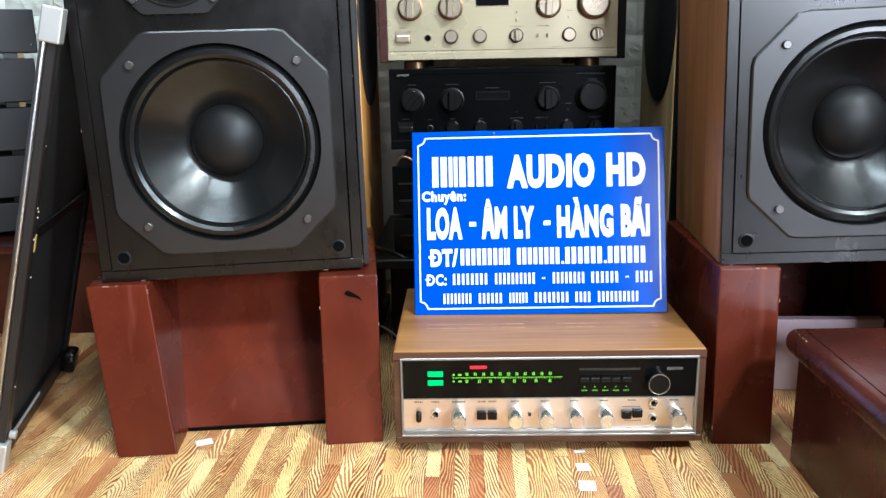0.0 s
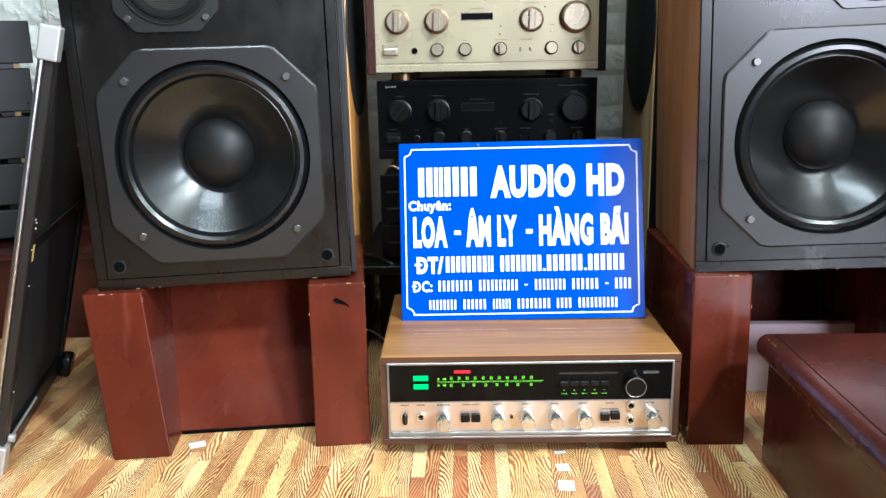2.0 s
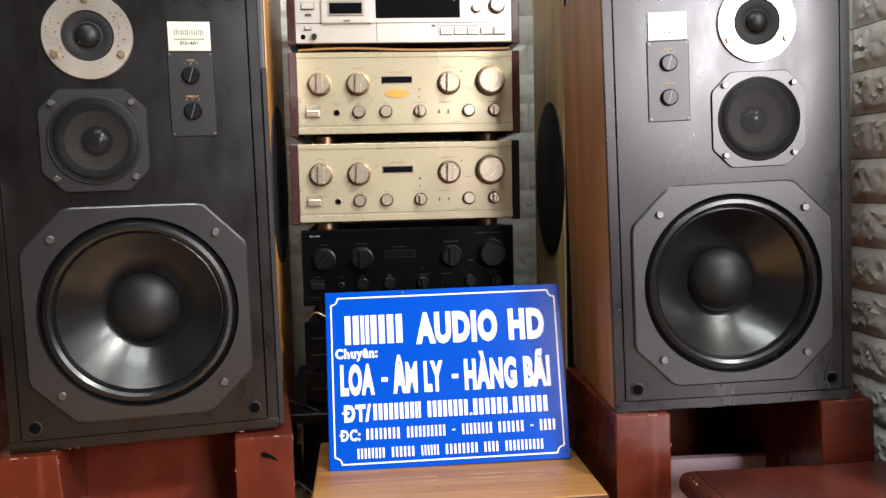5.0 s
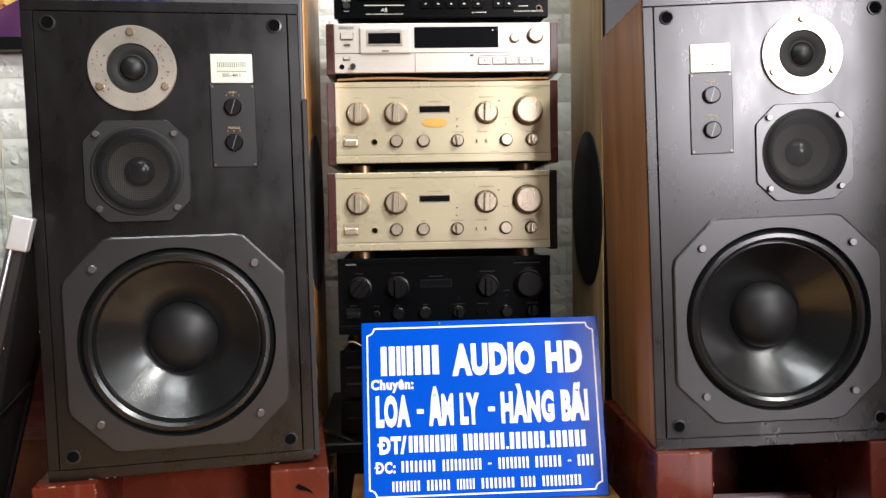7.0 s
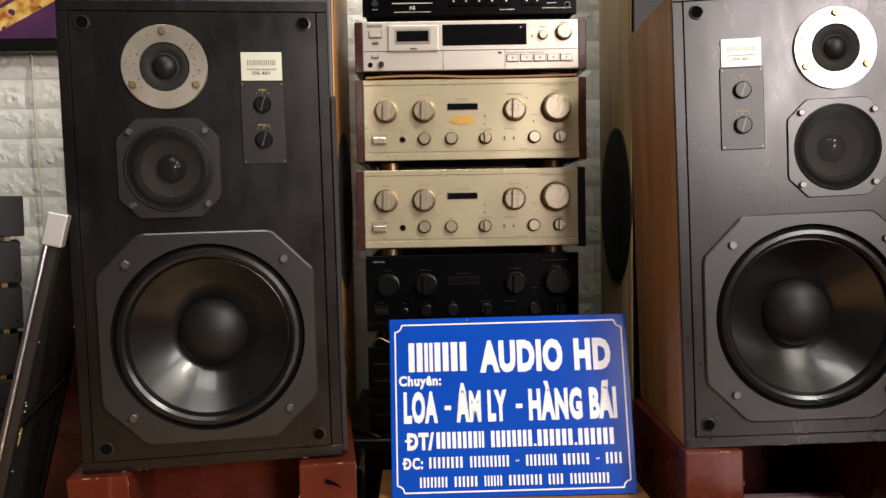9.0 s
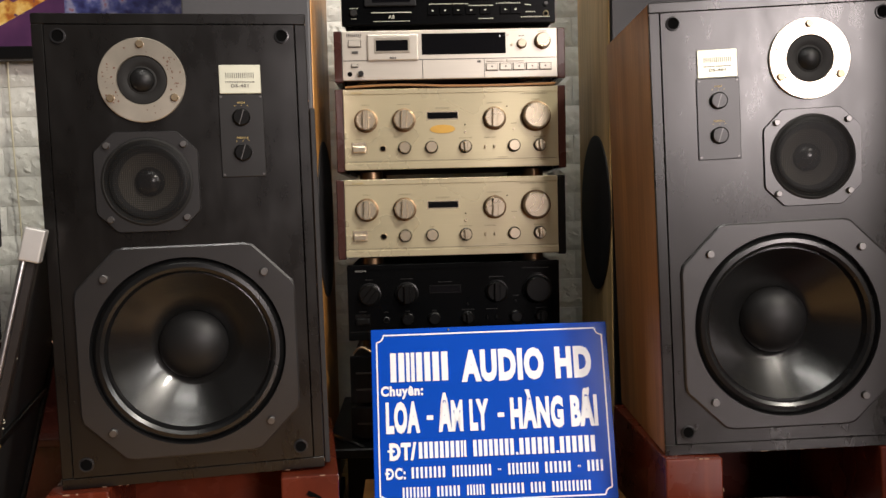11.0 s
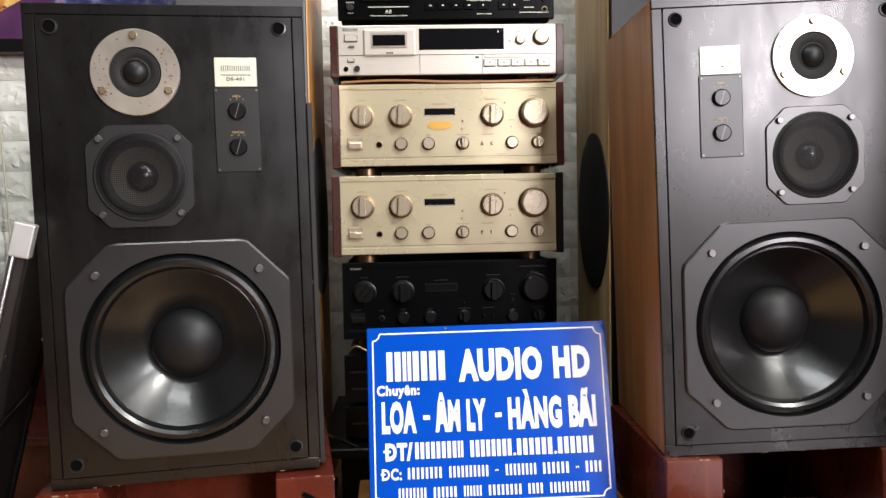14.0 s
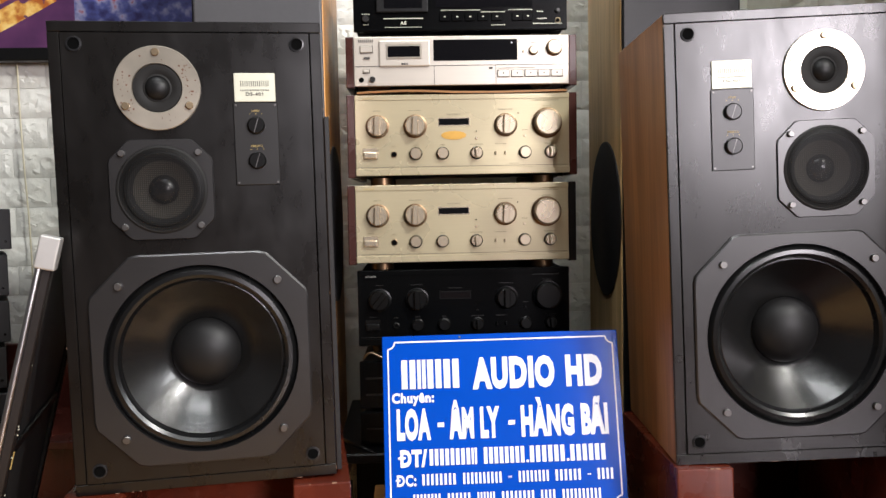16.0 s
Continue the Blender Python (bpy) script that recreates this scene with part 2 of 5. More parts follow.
    mul.blend_type, mul.inputs[0].default_value = "MULTIPLY", 1.0
    nt.links.new(mix.outputs[0], mul.inputs[1])
    nt.links.new(dr.outputs[0], mul.inputs[2])
    nt.links.new(mul.outputs[0], b.inputs["Base Color"])
    b.inputs["Roughness"].default_value = 0.33
    return m


def poster_material():
    """Printed picture of a lit stage: purple ground with orange streaks and small lights."""
    m = bpy.data.materials.new("stage_print")
    m.use_nodes = True
    nt = m.node_tree
    b = nt.nodes["Principled BSDF"]
    tc = nt.nodes.new("ShaderNodeTexCoord")
    sep = nt.nodes.new("ShaderNodeSeparateXYZ")
    nt.links.new(tc.outputs["Object"], sep.inputs[0])

    def calc(op, a, c):
        n = nt.nodes.new("ShaderNodeMath")
        n.operation = op
        for k, v in enumerate((a, c)):
            if isinstance(v, (int, float)):
                n.inputs[k].default_value = v
            else:
                nt.links.new(v, n.inputs[k])
        return n.outputs[0]

    def cloud(scale, detail):
        n = nt.nodes.new("ShaderNodeTexNoise")
        n.inputs["Scale"].default_value, n.inputs["Detail"].default_value = scale, detail
        nt.links.new(tc.outputs["Object"], n.inputs["Vector"])
        return n.outputs[0]

    def ramp(fac, *stops):
        r = nt.nodes.new("ShaderNodeValToRGB")
        e = r.color_ramp.elements
        e[0].position, e[0].color = stops[0][0], (*stops[0][1], 1)
        e[1].position, e[1].color = stops[-1][0], (*stops[-1][1], 1)
        for p, c in stops[1:-1]:
            e.new(p).color = (*c, 1)
        nt.links.new(fac, r.inputs[0])
        return r.outputs[0]

    def over(fac, under, top):
        n = nt.nodes.new("ShaderNodeMixRGB")
        nt.links.new(fac, n.inputs[0])
        nt.links.new(under, n.inputs[1])
        nt.links.new(top, n.inputs[2])
        return n.outputs[0]

    x, z = sep.outputs[0], sep.outputs[2]
    rise = calc("SUBTRACT", calc("SUBTRACT", z, calc("MULTIPLY", x, 0.525)), 0.068)
    rise = calc("ADD", rise, calc("MULTIPLY", calc("SUBTRACT", cloud(9.0, 2), 0.5), 0.008))
    ground = ramp(cloud(7.0, 4), (0.35, (0.05, 0.018, 0.06)), (0.55, (0.09, 0.03, 0.09)), (0.68, (0.16, 0.07, 0.12)))
    stage = ramp(cloud(22.0, 3), (0.36, (0.015, 0.012, 0.06)), (0.5, (0.05, 0.06, 0.18)), (0.6, (0.2, 0.2, 0.3)), (0.66, (0.2, 0.03, 0.03)), (0.75, (0.4, 0.42, 0.6)))
    gold = ramp(cloud(30.0, 4), (0.38, (0.34, 0.1, 0.02)), (0.5, (0.62, 0.36, 0.09)), (0.62, (0.75, 0.55, 0.2)))
    drops = ramp(cloud(34.0, 0), (0.62, (0, 0, 0)), (0.64, (1, 1, 1)))
    col = over(calc("GREATER_THAN", x, 0.2), ground, stage)
    band = calc("MULTIPLY", calc("GREATER_THAN", rise, 0.0), calc("LESS_THAN", x, 0.17))
    seam = calc("MULTIPLY", calc("GREATER_THAN", rise, 0.056), calc("LESS_THAN", rise, 0.068))
    col = over(band, col, over(calc("MAXIMUM", seam, drops), gold, ground))
    nt.links.new(col, b.inputs["Base Color"])
    b.inputs["Roughness"].default_value = 0.35
    return m


M = {
    "baffle": mat("black_ash_vinyl", (0.0045, 0.0037, 0.0032), 0.3, vary=0.04, scale=12, bump=0.0, spec=0.58, rvary=0.05, ior=1.5, stains=0.4, smudge=0.045),
    "socketring": mat("satin_black_ring", (0.012, 0.012, 0.013), 0.3),
    "groove": mat("black_gap", (0.002, 0.002, 0.002), 0.9, spec=0.05),
    "frame": mat("grey_cast_frame", (0.0145, 0.0138, 0.0142), 0.34, vary=0.12, scale=400, bump=0.03, metal=0.12, spec=0.85, ior=1.52),
    "cone": mat("black_polypropylene_cone", (0.006, 0.006, 0.006), 0.22, vary=0.3, scale=420, bump=0.22, coat=0.4),
    "surround": mat("black_rubber", (0.005, 0.0052, 0.0055), 0.27, vary=0.3, scale=80, spec=0.5),
    "cap": mat("black_dust_cap", (0.007, 0.007, 0.0072), 0.46, vary=0.1, scale=300, spec=0.3),
    "capgloss": mat("satin_black_dome", (0.012, 0.011, 0.011), 0.18, vary=0.2, scale=500, bump=0.1),
    "mesh": mat("tan_paper_cone", (0.05, 0.042, 0.031), 0.7, vary=0.5, scale=700, bump=0.5),
    "steel": mat("screw_steel", (0.19, 0.185, 0.18), 0.4, metal=1.0, vary=0.2, scale=300),
    "brass": mat("aged_brass_screw", (0.36, 0.28, 0.18), 0.4, metal=1.0, vary=0.3, scale=300),
    "alu": mat("brushed_aluminium_ring", (0.66, 0.6, 0.5), 0.32, metal=0.75, vary=0.25, scale=28, stains=0.4),
    "silver": mat("silver_label", (0.62, 0.62, 0.5), 0.4, metal=0.4, vary=0.05),
    "plate": mat("grey_control_plate", (0.007, 0.0065, 0.006), 0.36, vary=0.1, scale=300, spec=0.58),
    "knobblack": mat("black_knob", (0.0035, 0.0035, 0.0035), 0.28, spec=0.3),
    "walnut": wood("walnut_veneer", (0.25, 0.1, 0.036), (0.46, 0.22, 0.082), 0.36, "Z", 12, coat=0.1),
    "walnutx": wood("walnut_case", (0.22, 0.092, 0.025), (0.38, 0.185, 0.055), 0.45, "X", 9),
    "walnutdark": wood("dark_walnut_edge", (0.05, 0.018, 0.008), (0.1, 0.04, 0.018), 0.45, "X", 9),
    "oakred": wood("orange_wood_veneer", (0.42, 0.17, 0.036), (0.64, 0.31, 0.08), 0.42, "Z", 12),
    "oak": wood("golden_wood_veneer", (0.46, 0.29, 0.11), (0.72, 0.5, 0.24), 0.42, "Z", 12),
    "red": lacquer("red_lacquered_wood", (0.058, 0.0092, 0.0044), (0.114, 0.02, 0.0085), 0.26),
    "darkred": lacquer("dark_red_lacquer", (0.034, 0.0085, 0.0065), (0.09, 0.021, 0.0145), 0.24),
    "wornpaint": mat("bare_worn_edge", (0.3, 0.17, 0.11), 0.7, vary=0.3, scale=200),
    "trim": mat("satin_trim_metal", (0.42, 0.41, 0.4), 0.42, metal=0.8, vary=0.12, scale=40, stains=0.3),
    "dialglass": mat("black_dial_glass", (0.003, 0.003, 0.003), 0.12, vary=0.0, spec=0.15, rvary=0.02),
    "rust": mat("brown_rust_speck", (0.16, 0.06, 0.03), 0.7),
    "screen": screen("fine_black_mesh", 0.42),
    "screencone": mat("dark_ring_under_mesh", (0.01, 0.0095, 0.009), 0.65, vary=0.4, scale=500, spec=0.25),
    "gold": mat("champagne_brushed_metal", (0.56, 0.49, 0.325), 0.28, metal=0.5, vary=0.06, scale=120, stretch=(0.05, 1, 3), bump=0.03, stains=0.05),
    "goldknob": mat("champagne_knob", (0.66, 0.56, 0.42), 0.26, metal=0.75, vary=0.05, scale=100, stains=0.05),
    "goldring": mat("bronze_ring", (0.2, 0.13, 0.075), 0.35, metal=1.0),
    "rosegold": mat("pale_copper_panel", (0.84, 0.71, 0.6), 0.34, metal=0.85, vary=0.05, scale=120, stretch=(0.05, 1, 3), bump=0.03, stains=0.05),
    "cordcream": mat("cream_cord", (0.6, 0.55, 0.4), 0.6),
    "silverface": mat("silver_champagne_panel", (0.6, 0.555, 0.485), 0.36, metal=0.55, vary=0.05, scale=120, stretch=(0.05, 1, 3), bump=0.03, stains=0.05),
    "sideboard": mat("dark_rosewood_panel", (0.045, 0.013, 0.0095), 0.28, vary=0.35, scale=20, stretch=(1, 1, 0.2), coat=0.15),
    "blackface": mat("black_metal_panel", (0.0016, 0.0018, 0.002), 0.24, vary=0.2, scale=100, stretch=(0.05, 1, 3), spec=0.13),
    "blackcase": mat("black_steel_case", (0.004, 0.004, 0.0042), 0.4, vary=0.2, scale=200, bump=0.05, spec=0.28),
    "glass": mat("black_display_glass", (0.004, 0.004, 0.005), 0.06, vary=0.0, coat=0.5, rvary=0.02),
    "blue": mat("blue_sign_plastic", (0.002, 0.062, 0.44), 0.14, vary=0.04, scale=30, rvary=0.05, stains=0.05),
    "white": mat("white_print", (0.86, 0.88, 0.9), 0.4, vary=0.02),
    "ink": mat("dark_print", (0.05, 0.045, 0.04), 0.5),
    "faintink": mat("faint_brown_print", (0.27, 0.23, 0.15), 0.5),
    "dimink": mat("dim_dark_print", (0.1, 0.095, 0.085), 0.5),
    "greyink": mat("dim_grey_print", (0.26, 0.25, 0.23), 0.5),
    "goldink": mat("gold_print", (0.5, 0.36, 0.12), 0.4),
    "sticker": mat("gold_sticker", (0.62, 0.36, 0.08), 0.35, metal=0.5),
    "stone": mat("white_split_stone", (0.78, 0.78, 0.72), 0.34, vary=0.05, scale=70, bump=0.8, stains=0.2),
    "grout": mat("wall_grout", (0.68, 0.68, 0.6), 0.8),
    # walls and ceiling out of view, kept dark to cut bounced light
    "paint": mat("dark_unseen_wall", (0.055, 0.054, 0.056), 0.6, vary=0.03, scale=5),
    "chrome": mat("polished_trim", (0.5, 0.49, 0.48), 0.3, metal=1.0, vary=0.2, scale=30, stains=0.3),
    "clip": mat("grey_plated_corner", (0.55, 0.54, 0.52), 0.4, metal=0.6, vary=0.08, scale=60),
    "cloth": mat("black_panel_cloth", (0.007, 0.0065, 0.007), 0.6, vary=0.25, scale=600, bump=0.2),
    "grey": mat("dark_grey_front", (0.06, 0.06, 0.065), 0.5, vary=0.1, scale=100),
    "cable": mat("grey_cable", (0.3, 0.3, 0.3), 0.5),
    "poster": poster_material(),
    "vinyl": vinyl("printed_vinyl_strip"),
    # seams between strips, and unseen bare floor darkened to dim its reflection
    "vinylbase": mat("dark_vinyl_base", (0.075, 0.036, 0.018), 0.4, vary=0.3, scale=30),
    "card": mat("paper_scrap", (0.8, 0.79, 0.75), 0.5, vary=0.08),
    "green": glow("green_lamp", (0.005, 0.5, 0.1), 0.38),
    "dialgreen": glow("green_dial_print", (0.16, 0.5, 0.03), 0.2),
    # pale pink carries the light that falls on the panel under the speaker
    "litboard": mat("pale_lit_board", (0.76, 0.6, 0.66), 0.2, vary=0.15, scale=30, stains=0.25),
    "unitcase": mat("charcoal_steel_case", (0.022, 0.023, 0.025), 0.5, vary=0.15, scale=160, bump=0.04, spec=0.4),
    "knobsteel": mat("turned_aluminium_knob", (0.82, 0.79, 0.74), 0.2, metal=0.9, vary=0.06, scale=80, stains=0.05),
    "brownedge": mat("dark_brown_board_edge", (0.014, 0.011, 0.01), 0.4, vary=0.3, scale=60),
    "redlamp": glow("red_lamp", (0.6, 0.004, 0.015), 0.5),
}


# ---- mesh helpers ----
def part(name, bm, material, parent, label=""):
    me = bpy.data.meshes.new(name)
    bm.normal_update()
    bm.to_mesh(me)
    bm.free()
    me.materials.append(M[material] if isinstance(material, str) else material)
    ob = new(name, me)
    ob.parent = parent
    if label:
        ob["label"] = label
    return ob


def thing(name, m, label, category, group=""):
    ob = new(name)
    ob.matrix_world = m
    return tagged(ob, label, category, group)


def box(x0, x1, y0, y1, z0, z1, bevel=0.0, seg=2, bm=None):
    bm = bm or bmesh.new()
    vs = bmesh.ops.create_cube(bm, size=1.0, matrix=Matrix.Translation(((x0 + x1) / 2, (y0 + y1) / 2, (z0 + z1) / 2)) @ Matrix.Diagonal((x1 - x0, y1 - y0, z1 - z0, 1)))["verts"]
    if bevel:
        bmesh.ops.bevel(bm, geom=list({e for v in vs for e in v.link_edges}), offset=bevel, segments=seg, affect="EDGES", profile=0.5)
    return bm


def smooth(bm, angle=40):
    for f in bm.faces:
        f.smooth = True
    for e in bm.edges:
        if len(e.link_faces) == 2 and e.calc_face_angle(0) > radians(angle):
            e.smooth = False
    return bm


def lathe(profile, cx=0, cz=0, seg=48, bm=None):
    """Turns a profile of (radius, y) about the y axis through (cx, cz)."""
    bm = bm or bmesh.new()
    rings = []
    for r, y in profile:
        if r < 1e-6:
            rings.append([bm.verts.new((cx, y, cz))])
        else:
            rings.append([bm.verts.new((cx + r * math.cos(2 * math.pi * k / seg), y, cz + r * math.sin(2 * math.pi * k / seg))) for k in range(seg)])
    for a, b in zip(rings, rings[1:]):
        for k in range(seg):
            j = (k + 1) % seg
            if len(a) == 1 and len(b) > 1:
                bm.faces.new((a[0], b[j], b[k]))
            elif len(b) == 1 and len(a) > 1:
                bm.faces.new((a[k], a[j], b[0]))
            elif len(a) > 1:
                bm.faces.new((a[k], a[j], b[j], b[k]))
    bmesh.ops.recalc_face_normals(bm, faces=bm.faces)
    return smooth(bm, 35)


def prism(points, y0, y1, bevel=0.0, bm=None):
    """A plate with an outline of (x, z) points, from y0 (front) to y1."""
    bm = bm or bmesh.new()
    f = bm.faces.new([bm.verts.new((x, y1, z)) for x, z in points])
    up = bmesh.ops.extrude_face_region(bm, geom=[f])["geom"]
    vs = [v for v in up if isinstance(v, bmesh.types.BMVert)]
    bmesh.ops.translate(bm, verts=vs, vec=(0, y0 - y1, 0))
    bmesh.ops.recalc_face_normals(bm, faces=bm.faces)
    if bevel:
        front = [e for e in bm.edges if all(v in vs for v in e.verts)]
        bmesh.ops.bevel(bm, geom=front, offset=bevel, segments=2, affect="EDGES", profile=0.5)
    return bm


def octagon(cx, cz, half, flat, n=4):
    """Square plate outline with large rounded cut corners."""
    pts = []
    for q in range(4):
        a = math.pi / 2 * q
        ca, sa = math.cos(a), math.sin(a)
        k = 0.12 * (half - flat)
        corner = [(half, -flat - k), (half, flat - k), (half - 0.35 * k, flat + 0.6 * k), (flat + 0.6 * k, half - 0.35 * k), (flat - k, half)]
        for x, z in corner[1:]:
            pts.append((cx + ca * x - sa * z, cz + sa * x + ca * z))
    return pts


def ring_plate(points, hole, cx, cz, y0, y1, shrink=0.985):
    """Flat plate with an outline and a round hole, as a loft from outline to hole."""
    bm = bmesh.new()
    ang = sorted({round(2 * math.pi * k / 64, 5) for k in range(64)} | {round(math.atan2(z - cz, x - cx) % (2 * math.pi), 5) for x, z in points})
    n = len(ang)
    outer = []
    for a in ang:
        best = 9
        dx, dz = math.cos(a), math.sin(a)
        for (x1, z1), (x2, z2) in zip(points, points[1:] + points[:1]):
            x1, z1, x2, z2 = x1 - cx, z1 - cz, x2 - cx, z2 - cz
            den = dx * (z2 - z1) - dz * (x2 - x1)
            if abs(den) < 1e-12:
                continue
            t = (x1 * (z2 - z1) - z1 * (x2 - x1)) / den
            u = (x1 * dz - z1 * dx) / den
            if t > 0 and -1e-6 <= u <= 1 + 1e-6:
                best = min(best, t)
        outer.append((cx + best * dx, cz + best * dz))
    loops = []
    for y, kind in ((y1, 0), (y0 + 0.002, 0), (y0, 1), (y0, 2), (y1, 3)):
        loop = []
        for a, (x, z) in zip(ang, outer):
            if kind == 1:
                x, z = cx + (x - cx) * shrink, cz + (z - cz) * shrink
            if kind >= 2:
                x, z = cx + hole * math.cos(a), cz + hole * math.sin(a)
            loop.append(bm.verts.new((x, y, z)))
        loops.append(loop)
    for a, b in zip(loops, loops[1:]):
        for k in range(n):
            j = (k + 1) % n
            bm.faces.new((a[k], a[j], b[j], b[k]))
    bmesh.ops.recalc_face_normals(bm, faces=bm.faces)
    return smooth(bm, 30)


def letters(text, size, cx, cz, y, bold=0.0, narrow=1.0, width=None, base=False):
    """Built-in font as a flat mesh facing -y, centred on (cx, cz)."""
    cu = bpy.data.curves.new("text", "FONT")
    cu.body, cu.size, cu.extrude, cu.offset = text, size, 0.0004, bold
    cu.align_x, cu.align_y = "CENTER", "BOTTOM_BASELINE" if base else "CENTER"
    cu.resolution_u, cu.space_character = 3, 1.12
    ob = bpy.data.objects.new("text", cu)
    scene.collection.objects.link(ob)
    me = bpy.data.meshes.new_from_object(ob.evaluated_get(bpy.context.evaluated_depsgraph_get()))
    bpy.data.objects.remove(ob)
    bm = bmesh.new()
    bm.from_mesh(me)
    bpy.data.meshes.remove(me)
    if width:
        xs = [v.co.x for v in bm.verts]
        narrow = width / (max(xs) - min(xs))
    bm.transform(pose(cx, y, cz, 90) @ Matrix.Diagonal((narrow, 1, 1, 1)))
    return bm


def bars(cx, cz, y, width, height, count, fill=0.7, bm=None, seed=0):
    """A row of plain bars in place of lettering."""
    bm = bm or bmesh.new()
    rnd = random.Random(seed)
    step = width / count
    for k in range(count):
        x = cx - width / 2 + (k + 0.5) * step
        w = step * fill * rnd.uniform(0.75, 1.1)
        box(x - w / 2, x + w / 2, y - 0.0004, y + 0.0004, cz - height / 2, cz + height / 2, bm=bm)
    return bm


def disc(cx, cz, r, y0, y1, seg=20, edge=0.15, bm=None):
    """A round knob or screw head: from y1 (back) to y0 (front)."""
    b = min(r * edge, abs(y1 - y0) * 0.5)
    return lathe([(r, y1), (r, y0 + b), (r - b, y0), (0, y0)], cx, cz, seg, bm)


# ---- floor, walls, ceiling ----
XL, XR, XE, YB, YF, H = -2.6, 0.875, 3.2, 2.16, -3.2, 2.9


def structure(name, bm, material, label=""):
    ob = part(name, bm, material, None, label)
    return tagged(ob, kind="structure")


floor = structure("floor", box(XL, XE, YF, YB, -0.1, -0.003), "vinylbase", "printed wood-strip vinyl floor")
wall_north = structure("wall_north", box(XL - 0.15, XR + 0.2, YB, YB + 0.15, -0.1, H), "grout", "white split-face stone tile wall")
wall_east = structure("wall_east", box(XR, XR + 0.2, 0.75, YB, -0.1, H), "grout", "white split-face stone tile side wall")
structure("wall_return", box(XR + 0.2, XE + 0.15, 0.75, 0.9, -0.1, H), "paint")
# opening in this unseen wall is assumed, it only holds the added side lamp
bm = box(XE, XE + 0.15, YF, -1.7, -0.1, H)
box(XE, XE + 0.15, -0.6, 0.75, -0.1, H, bm=bm)
box(XE, XE + 0.15, -1.7, -0.6, -0.1, 1.45, bm=bm)
box(XE, XE + 0.15, -1.7, -0.6, 2.45, H, bm=bm)
structure("wall_east_front", bm, "paint")
structure("wall_west", box(XL - 0.15, XL, YF, YB, -0.1, H), "paint")
bm = box(XL - 0.15, 1.45, YF - 0.15, YF, -0.1, H)
box(1.45, 2.6, YF - 0.15, YF, -0.1, 0.95, bm=bm)
box(1.45, 2.6, YF - 0.15, YF, 2.25, H, bm=bm)
box(2.6, XE + 0.15, YF - 0.15, YF, -0.1, H, bm=bm)
structure("wall_south", bm, "paint")
structure("ceiling", box(XL - 0.15, XE + 0.15, YF - 0.15, YB + 0.15, H, H + 0.1), "paint")


# ---- loudspeakers ----
def driver_screws(cx, cz, d, y, parent, material="steel", r=0.0062):
    for sx in (-1, 1):
        for sz in (-1, 1):
            part("screw", disc(cx + sx * d, cz + sz * d, r, y - 0.006, y, 12), material, parent)


